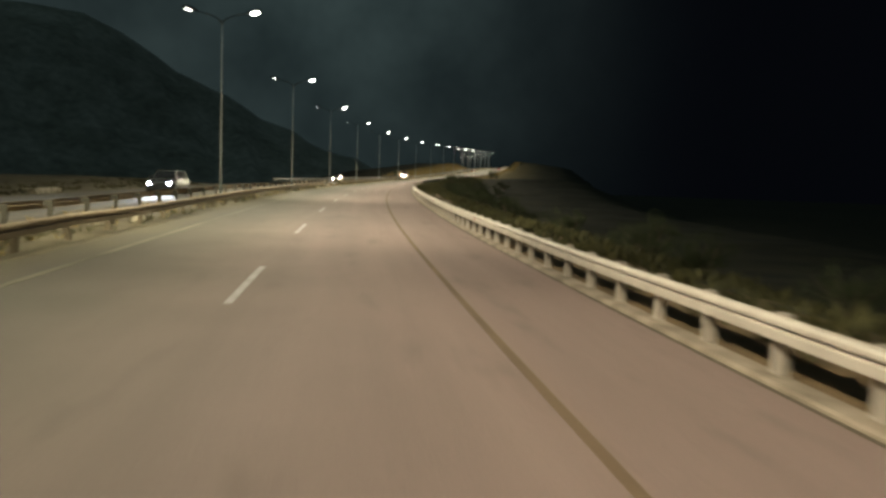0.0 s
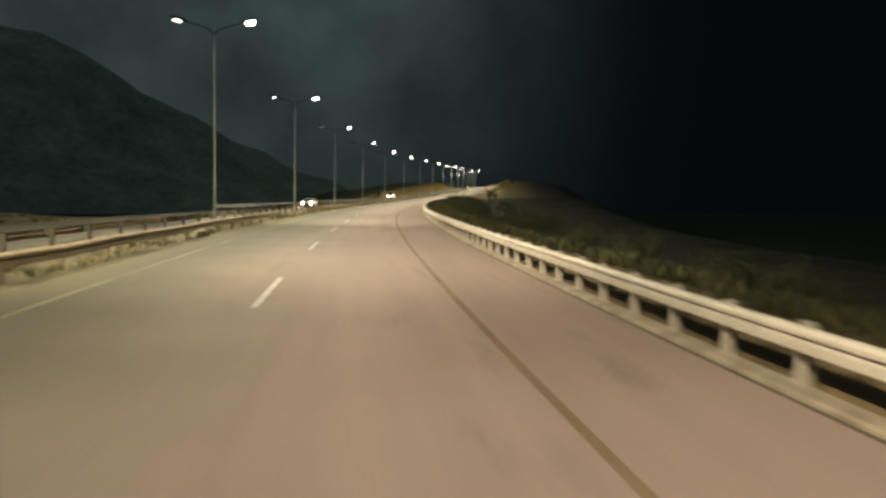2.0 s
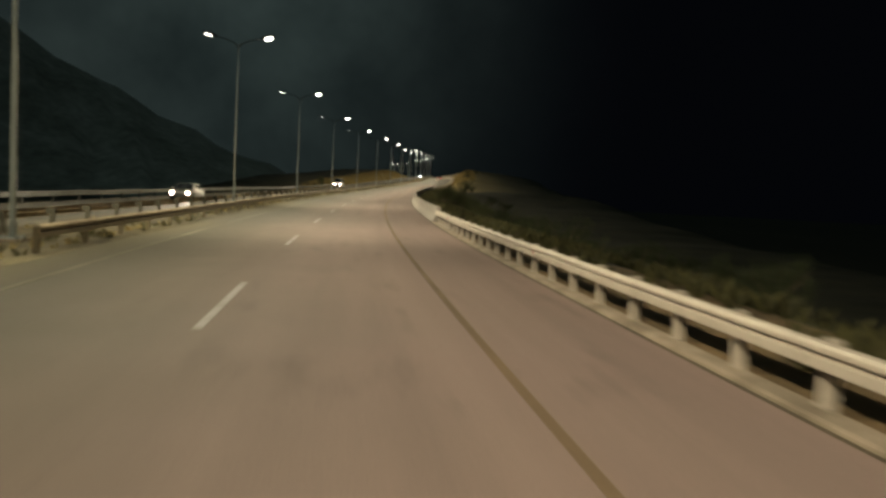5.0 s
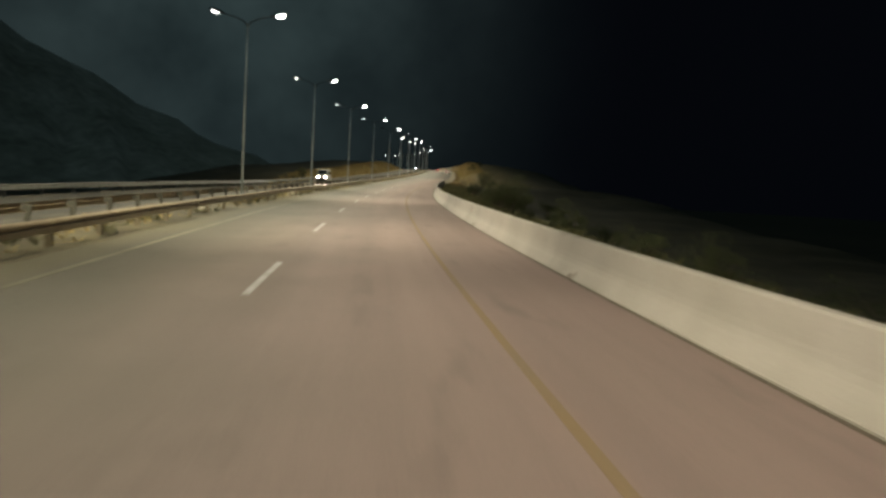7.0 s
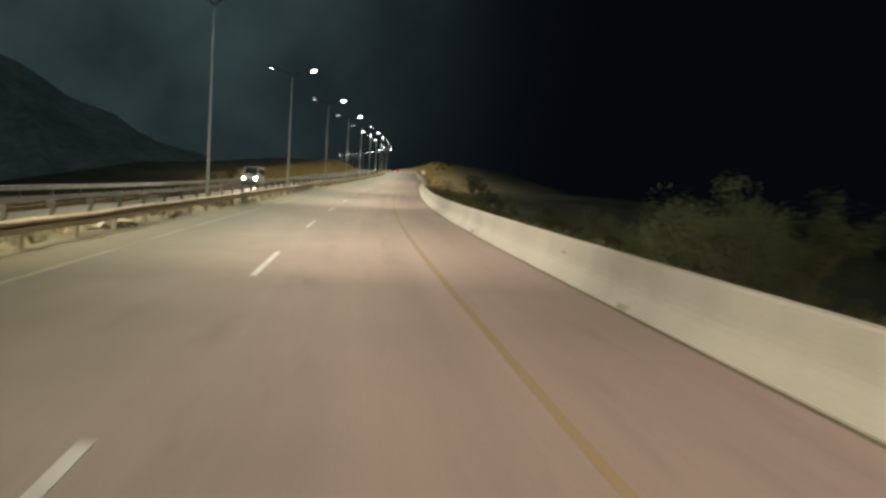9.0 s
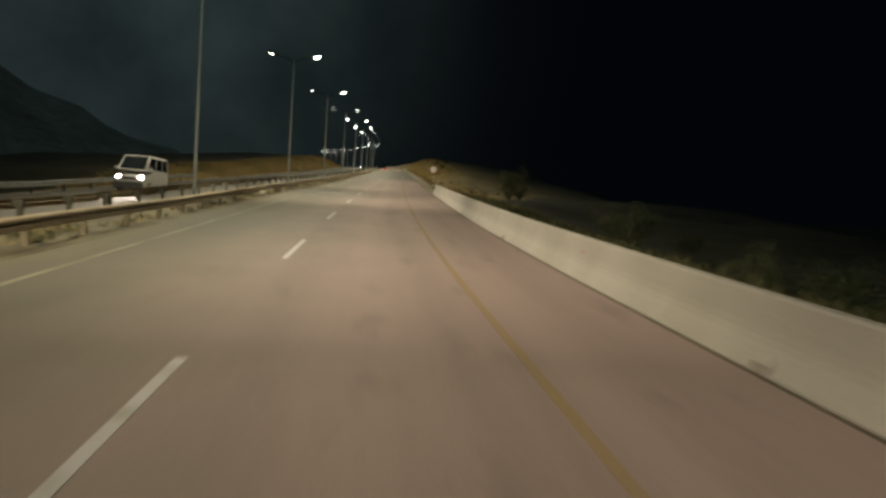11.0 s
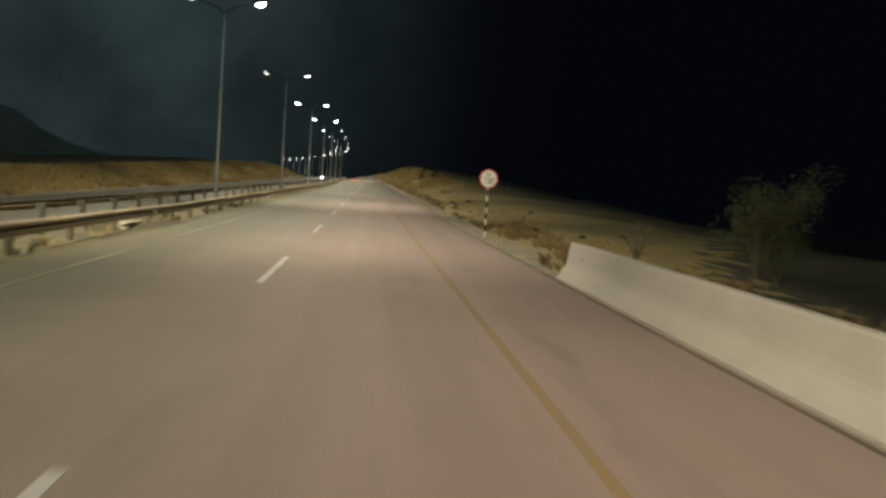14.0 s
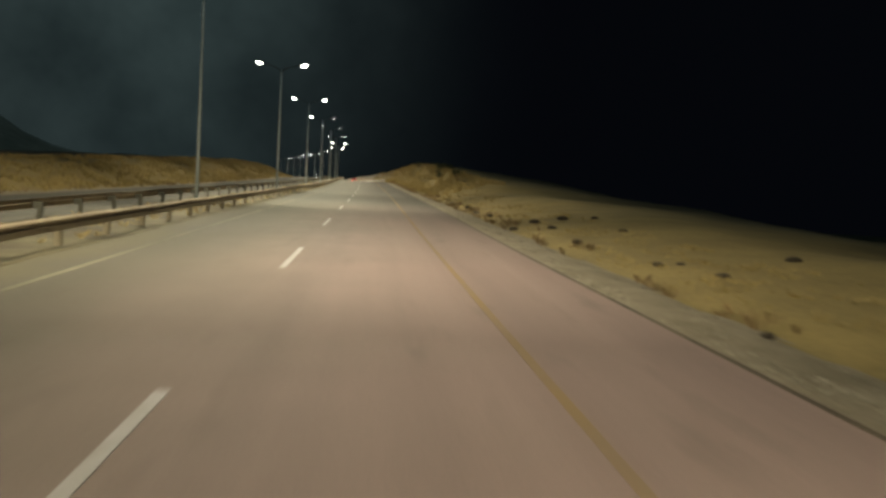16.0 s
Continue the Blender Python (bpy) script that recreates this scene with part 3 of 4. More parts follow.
        for along in (-1, 1):
            bulb = new("bulb", li)
            bulb.parent = head
            bulb.matrix_basis = Matrix.Translation((0.16 * side, 0.12 * along, -0.26)) @ Euler((0, radians(-7 * side), 0)).to_matrix().to_4x4() @ Euler((radians(42 * along), 0, 0)).to_matrix().to_4x4()
    return lamp


# hooded and bare heads are mixed along the row
KINDS = {333.7: ("hooded", "hooded"), 364.7: ("bare", "bare"), 396.2: ("bare", "bare"), 429.1: ("hooded", "bare"), 463.8: ("hooded", "hooded"), 499.0: ("hooded", "hooded"), 534.3: ("bare", "bare"), 566.8: ("bare", "bare")}
models = {}
# the first three poles are out of view, added to even the light at the start
for s in [POLES[0] - 95.6, POLES[0] - 63.8, POLES[0] - 32] + POLES:
    look_of = KINDS.get(s, ("hooded", "bare") if s > 580 else ("bare", "hooded"))
    if look_of in models:
        copy_thing(models[look_of], stand(s, MEDIAN))
    else:
        models[look_of] = street_lamp(*look_of)
        models[look_of].matrix_basis = stand(s, MEDIAN)


# ---- guardrails ----
BEAM = [(0.03, 0.0), (0.076, 0.010), (0.08, 0.02), (0.074, 0.128), (0.062, 0.139), (0.015, 0.156), (0.015, 0.169), (0.060, 0.187), (0.072, 0.199), (0.069, 0.252), (0.048, 0.29), (0.0, 0.31)]


def beam_mesh(length, mat, tall=1.0):
    """A pressed steel rail of two waves; x towards the road, y along it."""
    bm = bmesh.new()
    back = [(x - 0.012, z) for x, z in reversed(BEAM)]
    loft(bm, [[(x, y, z * tall) for x, z in BEAM + back] for y in (0.0, length / 2, length)])
    for y in (0.12, length - 0.12):
        for z in (0.075, 0.24):
            bmesh.ops.create_cone(bm, cap_ends=True, segments=6, radius1=0.016, radius2=0.012, depth=0.02, matrix=Matrix.Translation((0.078, y, z * tall)) @ Euler((0, radians(90), 0)).to_matrix().to_4x4())
    bmesh.ops.recalc_face_normals(bm, faces=bm.faces)
    return mesh_of("beam", bm, mat)


def post_mesh(mat, foot, front=-0.07, back=0.07, half=0.065, top=0.64):
    bm = box(bmesh.new(), front, back, -half, half, -foot, top, 0.01)
    return mesh_of("post", bm, mat)


def block_mesh(mat):
    return mesh_of("spacer_block", box(bmesh.new(), -0.08, 0.08, -0.055, 0.055, 0.42, 0.63, 0.012), mat)


def guardrail(s0, s1, o, face, gap, mat, label, top=0.70, beam=4.0, wobble=0.0, base=0.0, foot=None, deep=False):
    """face: +1 where the rail's waves look to the right, -1 to the left."""
    rail = thing("guardrail", stand(s0, o), label, "guardrail", "guardrails along the road")
    inv = rail.matrix_basis.inverted()
    flip = Matrix.Rotation(0 if face > 0 else math.pi, 4, "Z")
    pme, kme = post_mesh(foot or mat, 0.35, *((-0.03, 0.11, 0.052, 0.685) if deep else ())), block_mesh(foot or mat)
    s, tall = s0, 0.87 if deep else 1.0
    bme = beam_mesh(beam + 0.16, mat, tall)
    while s < s1 - 0.5:
        a, b = at(s, o, top - 0.31 * tall + wobble * rough(s, o, 5.0)), at(s + beam, o, top - 0.31 * tall + wobble * rough(s + beam, o, 5.0))
        d = (b - a).normalized()
        turn = Matrix.Translation(a) @ d.to_track_quat("Y", "Z").to_matrix().to_4x4()
        if face < 0:
            turn = turn @ Matrix.Translation((0, beam, 0)) @ flip
        part("beam", bme, None, rail, m=inv @ turn @ Matrix.Translation((0, -0.08, 0)))
        s += beam
    s = s0 + 0.4
    while s < s1:
        lean = 6 * wobble * rough(s, o, 2.2)
        m = stand(s, o - (0.05 if deep else 0.235) * face, base) @ Euler((0, lean, 0)).to_matrix().to_4x4()
        post = part("post", pme, None, rail, m=inv @ m)
        part("spacer_block", kme, None, post, m=Matrix.Translation(((-0.05 if deep else 0.15) * face, 0, 0)))
        s += gap
    return rail


right_rail = guardrail(-14.287, 134, 6.33, -1, 1.541, STEEL, "pale galvanised steel guardrail on close posts above a kerb", 0.715, 4.0, 0.02, 0.05, deep=True)
guardrail(-15, 93, -5.08, 1, 3.0, RUSTY, "dusty brown steel guardrail beside the median", 0.70, 4.0, 0.05, foot=PALE_POST)
guardrail(111.5, 559, -5.08, 1, 3.0, RUSTY, "dusty brown steel guardrail beside the median", 0.70, 4.0, 0.05, foot=PALE_POST)
guardrail(-15, 233, -8.75, -1, 3.3, RUSTY, "dusty steel guardrail on the far side of the median", 0.66, 4.0, 0.05, foot=DARK_POST)
guardrail(233, 560, -8.75, -1, 3.3, RUSTY, "dusty steel guardrail on the far side of the median", 0.72, 4.0, 0.05, foot=DARK_POST)
guardrail(122, 278, -17.5, 1, 4.0, DULL_STEEL, "pale steel guardrail along the outer edge of the far carriageway", 0.66, 4.0, 0.02)
guardrail(500, 764, 6.75, -1, 4.0, STEEL, "pale steel guardrail round the outside of the far bend", 0.78, 4.0, 0.02)
for parent, spots, o in ((right_rail, [28 + 16.5 * i for i in range(7)], 6.235),):
    inv = parent.matrix_basis.inverted()
    for s in spots:
        bm = bmesh.new()
        bmesh.ops.create_cone(bm, cap_ends=True, segments=14, radius1=0.045, radius2=0.04, depth=0.02, matrix=Euler((0, radians(90), 0)).to_matrix().to_4x4())
        part("reflector", bm, RED_REFLECT, parent, "small red reflector", m=inv @ stand(s, o, 0.575))

# a torn length of rail lying in the gap
torn = thing("torn_guardrail_beam", stand(97, -5.5, 0.05), "bent torn steel rail lying in the median dirt", "guardrail beam")
bm = bmesh.new()
rings = []
for y, x, z, roll in ((-4.0, 0.42, 0.36, 0.0), (-2.6, 0.30, 0.24, 0.3), (-1.0, 0.0, 0.10, 0.9), (1.0, -0.2, 0.04, 1.3), (3.0, -0.1, 0.02, 1.5), (4.4, 0.3, 0.05, 1.2)):
    c, q = math.cos(roll), math.sin(roll)
    ring = []
    for px, pz in BEAM + [(a - 0.012, b) for a, b in reversed(BEAM)]:
        pz -= 0.1
        ring.append((x + px * c + pz * q, y, z + 0.12 - px * q + pz * c))
    rings.append(ring)
loft(bm, rings)
part("beam", bm, RUSTY, torn)
leaning = thing("bent_guardrail_post", stand(101, -5.4, -0.1) @ Euler((0.4, 0.7, 0.3)).to_matrix().to_4x4(), "bent steel guardrail post leaning in the dirt", "guardrail post", "bent posts in the median")
part("post", box(bmesh.new(), -0.07, 0.07, -0.045, 0.045, -0.1, 0.75, 0.01), RUSTY, leaning)
for s, o, rx, ry in ((99, -5.2, -0.5, 0.3), (104.5, -5.35, 0.2, -0.5), (107, -5.15, 0.5, 0.15)):
    copy_thing(leaning, stand(s, o, -0.1) @ Euler((rx, ry, 0.2)).to_matrix().to_4x4())

# ---- concrete barrier ----
def barrier_ring(s, slot):
    foot = 0.06 if slot else 0.0
    low = 0.11 if slot else 0.03
    pts = [(6.24 + foot, -0.08), (6.24 + foot, low), (6.27 if not slot else 6.285, low + 0.006), (6.375, 0.22), (6.42, 0.29), (6.455, 0.37), (6.48, 0.47), (6.53, 0.82), (6.55, 0.85), (6.71, 0.85), (6.73, 0.82), (6.80, 0.38), (6.85, 0.30), (7.0, 0.08), (7.02, -0.08)]
    shift = 0.13 * ease(s, 225, 275)
    return [at(s, o + shift, h) for o, h in pts]


barrier = thing("concrete_barrier", stand(135.6, 6.5), "long pale cast concrete safety barrier at the road edge", "barrier")
inv = barrier.matrix_basis.inverted()
SLOTS = [145.8 + 16.45 * i for i in range(8)]
SEG = 139.4 / 23
for i in range(23):
    a, b = 135.6 + SEG * i + 0.008, 135.6 + SEG * (i + 1) - 0.008
    cuts = sorted([a, (a + b) / 2, b] + [c + d for c in SLOTS for d in (-0.16, -0.155, 0.155, 0.16) if a + 0.3 < c < b - 0.3])
    bm = bmesh.new()
    loft(bm, [[inv @ p for p in barrier_ring(s, any(abs(s - c) < 0.157 for c in SLOTS))] for s in cuts])
    bmesh.ops.recalc_face_normals(bm, faces=bm.faces)
    part("barrier_segment", bm, CONCRETE, barrier)
for s in [164.7 + 18.2 * i for i in range(7)]:
    bm = bmesh.new()
    bmesh.ops.create_cone(bm, cap_ends=True, segments=14, radius1=0.036, radius2=0.032, depth=0.02, matrix=Euler((0, radians(90), 0)).to_matrix().to_4x4())
    part("reflector", bm, RED_REFLECT, barrier, "small red reflector", m=inv @ stand(s, 6.475 + 0.13 * ease(s, 225, 275), 0.55) @ Euler((0, radians(9), 0)).to_matrix().to_4x4())

# ---- round sign ----
sign = thing("road_sign", stand(289.9, 7.08, -0.12), "round white road sign with red border on a striped post", "road sign")
R_SIGN, Z_SIGN = 0.42, 2.54


def disc(bm, r, y0, y1, z=Z_SIGN, segs=48):
    loft(bm, [[(math.cos(a) * r, y, z + math.sin(a) * r) for a in [2 * math.pi * k / segs for k in range(segs)]] for y in (y0, y1)])
    bmesh.ops.recalc_face_normals(bm, faces=bm.faces)
    return bm


panel = part("panel", disc(bmesh.new(), R_SIGN, -0.055, -0.040), STEEL, sign)
bm = bmesh.new()
rim = [[(math.cos(a) * r, y, Z_SIGN + math.sin(a) * r) for a in [2 * math.pi * k / 48 for k in range(48)]] for r, y in ((R_SIGN, -0.056), (R_SIGN, -0.062), (R_SIGN - 0.055, -0.062), (R_SIGN - 0.055, -0.056))]
loft(bm, rim, caps=False)
part("border", bm, SIGN_RED, panel, "red border ring")
part("face", disc(bmesh.new(), R_SIGN - 0.056, -0.060, -0.0555), SIGN_WHITE, panel, "white sign face")
part("bar", box(bmesh.new(), -0.36, 0.36, -0.064, -0.0605, Z_SIGN + 0.01, Z_SIGN + 0.032), SIGN_BLACK, panel, "thin black line")
text = bpy.data.curves.new("number", "FONT")
text.body, text.size, text.align_x, text.extrude, text.offset = "120", 0.27, "CENTER", 0.002, 0.004
maker = bpy.data.objects.new("number", text)
number = bpy.data.meshes.new_from_object(maker)
bpy.data.objects.remove(maker)
number.materials.append(SIGN_BLACK)
part("number", number, None, panel, "black printed number", m=Matrix.Translation((0.02, -0.0625, Z_SIGN - 0.215)) @ Euler((radians(90), 0, 0)).to_matrix().to_4x4())
# the same number in the upper half, in eastern figures: a stroke, a hook and a dot
bm = bmesh.new()
for line in (((-0.105, 0.24), (-0.090, 0.19), (-0.082, 0.09)), ((-0.035, 0.24), (-0.015, 0.185), (0.000, 0.09)), ((-0.022, 0.19), (0.025, 0.178), (0.045, 0.235)), ((0.095, 0.178), (0.112, 0.160))):
    loft(bm, [[(x - 0.014, y, Z_SIGN + z), (x + 0.014, y, Z_SIGN + z), (x + 0.014, y + 0.003, Z_SIGN + z), (x - 0.014, y + 0.003, Z_SIGN + z)] for x, z in line for y in (-0.0640,)])
bmesh.ops.recalc_face_normals(bm, faces=bm.faces)
part("eastern_number", bm, SIGN_BLACK, panel, "black printed eastern figures")
for i in range(10):
    z0 = -0.3 if i == 0 else 0.26 * i - 0.02
    z1 = 0.26 * (i + 1) - 0.02
    if z0 > 2.8:
        break
    bm = bmesh.new()
    bmesh.ops.create_cone(bm, cap_ends=True, segments=16, radius1=0.055, radius2=0.055, depth=z1 - z0 - 0.001, matrix=Matrix.Translation((0, 0.02, (z0 + z1) / 2)))
    part("post_band", bm, POST_WHITE if i % 2 == 0 else POST_BLACK, sign, "white band" if i % 2 == 0 else "black band", True)


# ---- vehicles ----
def car(kind, paint_mat, lights, label, m, beams=False):
    """x across, y forward; kinds: saloon, suv, van."""
    L, W, H, hood, wheel = {"saloon": (4.3, 0.86, 1.43, 0.82, 0.31), "suv": (4.5, 0.91, 1.68, 0.98, 0.36), "van": (4.3, 0.86, 2.2, 1.14, 0.33)}[kind]
    v = thing("car" if kind != "van" else "van", m, label, "car" if kind != "van" else "van")
    h = L / 2
    # lower body, from the back to the front
    belt = hood + (0.10 if kind != "van" else 0.16)
    sect = [(-h, 0.42, belt - 0.22, 0.80), (-h + 0.10, 0.30, belt - 0.06, 0.95), (-h + 0.5, 0.24, belt, 1.0), (-0.4, 0.22, belt, 1.0), (h - 1.35, 0.22, belt - 0.02, 1.0),
            (h - 0.55, 0.24, hood - 0.04, 0.98), (h - 0.14, 0.28, hood - 0.16, 0.92), (h, 0.40, hood - 0.30, 0.78)]
    bm = bmesh.new()
    rings = []
    for y, z0, z1, k in sect:
        w = W * k
        rings.append([(-w * 0.9, y, z0), (w * 0.9, y, z0), (w, y, z0 + 0.12), (w, y, (z0 + z1) / 2 + 0.1), (w * 0.95, y, z1 - 0.04), (w * 0.85, y, z1), (-w * 0.85, y, z1), (-w * 0.95, y, z1 - 0.04), (-w, y, (z0 + z1) / 2 + 0.1), (-w, y, z0 + 0.12)])
    loft(bm, rings)
    bmesh.ops.recalc_face_normals(bm, faces=bm.faces)
    body = part("body", bm, paint_mat, v, smooth=False)
    # cabin
    rear = {"saloon": -h + 0.75, "suv": -h + 0.12, "van": -h + 0.06}[kind]
    rtop = {"saloon": -h + 1.25, "suv": -h + 0.45, "van": -h + 0.14}[kind]
    ftop = {"saloon": 0.25, "suv": 0.35, "van": 0.95}[kind]
    foot = {"saloon": 1.05, "suv": 1.15, "van": 1.85}[kind]
    w0, w1 = W * 0.93, W * (0.70 if kind != "van" else 0.84)
    zb, zt = belt - 0.03, H
    base = [(-w0, rear), (w0, rear), (w0, foot), (-w0, foot)]
    roof = [(-w1, rtop), (w1, rtop), (w1, ftop), (-w1, ftop)]
    bm = bmesh.new()
    loft(bm, [[(x, y, zb) for x, y in base], [(x + (X - x) * 0.93, y + (Y - y) * 0.93, zb + (zt - zb) * 0.93) for (x, y), (X, Y) in zip(base, roof)], [(X * 0.9, Y, zt) for X, Y in roof]])
    bmesh.ops.recalc_face_normals(bm, faces=bm.faces)
    part("cabin", bm, paint_mat, v)

    def pane(name, c, a0, a1, b0, b1):
        """A pane on the cabin's side c, from corner c to the next, its width from a0 to a1 and height from b0 to b1."""
        p, q = Vector((*base[c], zb)), Vector((*base[(c + 1) % 4], zb))
        P, Q = Vector((*roof[c], zt)), Vector((*roof[(c + 1) % 4], zt))
        spot = lambda a, b: (p.lerp(q, a)).lerp(P.lerp(Q, a), b)
        n = (q - p).cross(P - p).normalized()
        if n.dot(p.lerp(q, 0.5) - Vector((0, (rear + foot) / 2, zb))) < 0:
            n = -n
        quad = [spot(a0, b0), spot(a1, b0), spot(a1, b1), spot(a0, b1)]
        g = bmesh.new()
        loft(g, [[k + n * 0.004 for k in quad], [k + n * 0.014 for k in quad]])
        bmesh.ops.recalc_face_normals(g, faces=g.faces)
        part(name, g, GLASS, v, "dark glass")

    pane("rear_window", 0, 0.08, 0.92, 0.15, 0.86)
    pane("windscreen", 2, 0.06, 0.94, 0.08, 0.90)
    for c in (1, 3):
        for a, b in (((0.10, 0.47), (0.52, 0.90)) if kind != "van" else ((0.05, 0.36), (0.40, 0.68), (0.72, 0.95))):
            pane("side_window", c, a, b, 0.14, 0.86)
    for x in (-1, 1):
        for y in (-h + 0.85, h - 0.85):
            bm = bmesh.new()
            ring = [[(x * (W - 0.02) + d * x, y + math.cos(a) * r, wheel + math.sin(a) * r) for a in [2 * math.pi * k / 20 for k in range(20)]] for d, r in ((-0.20, wheel * 0.9), (-0.19, wheel), (0.0, wheel), (0.02, wheel * 0.9), (0.02, wheel * 0.64))]
            loft(bm, ring)
            bmesh.ops.recalc_face_normals(bm, faces=bm.faces)
            w = part("wheel", bm, TYRE, v, "black tyre")
            bm = bmesh.new()
            loft(bm, [[(x * (W + d), y + math.cos(a) * r, wheel + math.sin(a) * r) for a in [2 * math.pi * k / 20 for k in range(20)]] for d, r in ((0.0, wheel * 0.62), (0.012, wheel * 0.6), (0.02, wheel * 0.2))])
            bmesh.ops.recalc_face_normals(bm, faces=bm.faces)
            part("rim", bm, RIM, w, "grey alloy rim")
        zl = hood - 0.27
        bm = bmesh.new()
        bmesh.ops.create_icosphere(bm, subdivisions=2, radius=1.0, matrix=Matrix.Translation((x * (W * 0.70), h - 0.10, zl)) @ Matrix.Diagonal((0.125, 0.12, 0.085, 1)))
        part("headlight", bm, lights, v, "bright lit headlight", True)
        bm = box(bmesh.new(), min(x * W * 0.55, x * W * 0.88), max(x * W * 0.55, x * W * 0.88), -h - 0.02, -h + 0.12, belt - 0.36, belt - 0.18, 0.02)
        part("taillight", bm, TAILLIGHT, v, "lit red taillight")
        bm = box(bmesh.new(), x * W - 0.02 if x > 0 else -W - 0.17, x * W + 0.17 if x > 0 else -W + 0.02, foot - 0.35, foot - 0.22, belt + 0.02, belt + 0.17, 0.02)
        part("mirror", bm, paint_mat, v)
        if beams:
            li = bpy.data.lights.get("beam_" + lights.name) or bpy.data.lights.new("beam_" + lights.name, "SPOT")
            li.energy, li.spot_size, li.spot_blend, li.shadow_soft_size = 420, radians(58), 0.7, 0.08
            li.color = lights.node_tree.nodes["Principled BSDF"].inputs["Base Color"].default_value[:3]
            ob = new("headlight_beam", li)
            ob.parent = v
            ob.matrix_basis = Matrix.Translation((x * W * 0.7, h + 0.12, zl)) @ Euler((radians(84), 0, 0)).to_matrix().to_4x4()
    part("front_bumper", box(bmesh.new(), -W * 0.84, W * 0.84, h - 0.12, h + 0.06, 0.24, 0.46 if kind != "van" else 0.64, 0.04), TRIM, v, "black bumper")
    part("rear_bumper", box(bmesh.new(), -W * 0.84, W * 0.84, -h - 0.06, -h + 0.12, 0.26, 0.46, 0.04), TRIM, v, "black bumper")
    part("grille", box(bmesh.new(), -W * 0.42, W * 0.42, h - 0.10, h + 0.015, hood - 0.40, hood - 0.24, 0.02), TRIM, v, "black grille")
    part("number_plate", box(bmesh.new(), -0.24, 0.24, -h - 0.075, -h - 0.03, belt - 0.42, belt - 0.31), SIGN_WHITE, v, "plain pale plate")
    return v


car("suv", CAR_DARK, HEADLIGHT_COOL, "dark grey off-road car with cool white headlights lit", stand(54.0, -11.6, 0.0, 180, True), True)
car("saloon", CAR_SILVER, HEADLIGHT_WARM, "silver saloon car with warm headlights lit", stand(153.1, -12.2, 0.0, 180, True), True)
car("van", CAR_WHITE, HEADLIGHT_WARM, "pale grey minibus with headlights lit on the far carriageway", stand(247.4, -12.0, 0.0, 180, True), True)
car("saloon", CAR_DARK, HEADLIGHT_COOL, "dark saloon car far off with bright headlights", stand(552, -13.6, 0.0, 180, True))
car("saloon", CAR_RED, HEADLIGHT_WARM, "red saloon car with lit taillights driving ahead", stand(584, 1.1, 0.0, 0, True))

# ---- rubble in the median ----
def chunk(w, d, h, seed):
    rnd = random.Random(seed)
    bm = box(bmesh.new(), -w / 2, w / 2, -d / 2, d / 2, -0.06, h)
    bmesh.ops.subdivide_edges(bm, edges=bm.edges, cuts=2, use_grid_fill=True)
    for v in bm.verts:
        v.co += Vector((rnd.uniform(-1, 1) * w * 0.08, rnd.uniform(-1, 1) * d * 0.08, rnd.uniform(-1, 1) * h * 0.12))
    return bm


for i, (s, o, w, d, h, turn) in enumerate(((28.8, -5.7, 0.5, 1.9, 0.22, 8), (26.5, -6.3, 0.6, 1.1, 0.25, 40), (71.4, -5.35, 0.45, 1.8, 0.28, -5), (75.5, -5.9, 0.5, 1.0, 0.2, 30), (91.4, -5.6, 0.5, 2.2, 0.30, 12),
        (94.5, -6.1, 0.8, 1.2, 0.25, 60), (100.9, -6.4, 0.7, 1.3, 0.35, 25), (102.6, -5.8, 0.5, 1.6, 0.22, -20), (106.0, -6.2, 0.6, 1.2, 0.25, 75), (109.0, -5.9, 0.9, 1.1, 0.3, 10),
        (250.5, -5.5, 0.5, 2.2, 0.2, 4), (254.6, -5.5, 0.5, 2.4, 0.25, -6), (248.0, -6.0, 0.6, 1.2, 0.2, 33), (282.0, -5.6, 0.5, 1.6, 0.2, 5), (163.0, -5.7, 0.5, 1.8, 0.2, 9), (190.5, -5.6, 0.5, 2.0, 0.22, -8), (215.0, -5.8, 0.6, 1.5, 0.25, 14))):
    ob = new("concrete_chunk", mesh_of("concrete_chunk", chunk(w, d, h, i), STONE))
    ob.matrix_basis = stand(s, o, 0.02, turn)
    tagged(ob, "broken pale concrete slab lying in the median dirt", "rubble", "broken slabs in the median")

slab = new("concrete_slab", mesh_of("concrete_slab", chunk(0.7, 4.2, 0.34, 77), STONE))
slab.matrix_basis = stand(50.0, -18.1, ground_height(50.0, -18.1) + 0.04, 3)
tagged(slab, "long pale concrete slab lying beside the far carriageway", "slab")

bm = bmesh.new()
bmesh.ops.create_icosphere(bm, subdivisions=3, radius=0.13)
for v in bm.verts:
    n = v.co.normalized()
    v.co = Vector((v.co.x, v.co.y * 1.3, max(v.co.z * 0.8, -0.06))) * (1 + 0.30 * noise.noise(n * 3) + 0.18 * noise.noise(n * 8))
bag = new("plastic_bag", mesh_of("plastic_bag", bm, POST_WHITE, True))
bag.matrix_basis = stand(98.4, 6.34, 0.11)
tagged(bag, "crumpled white plastic bag lying on the kerb", "litter")

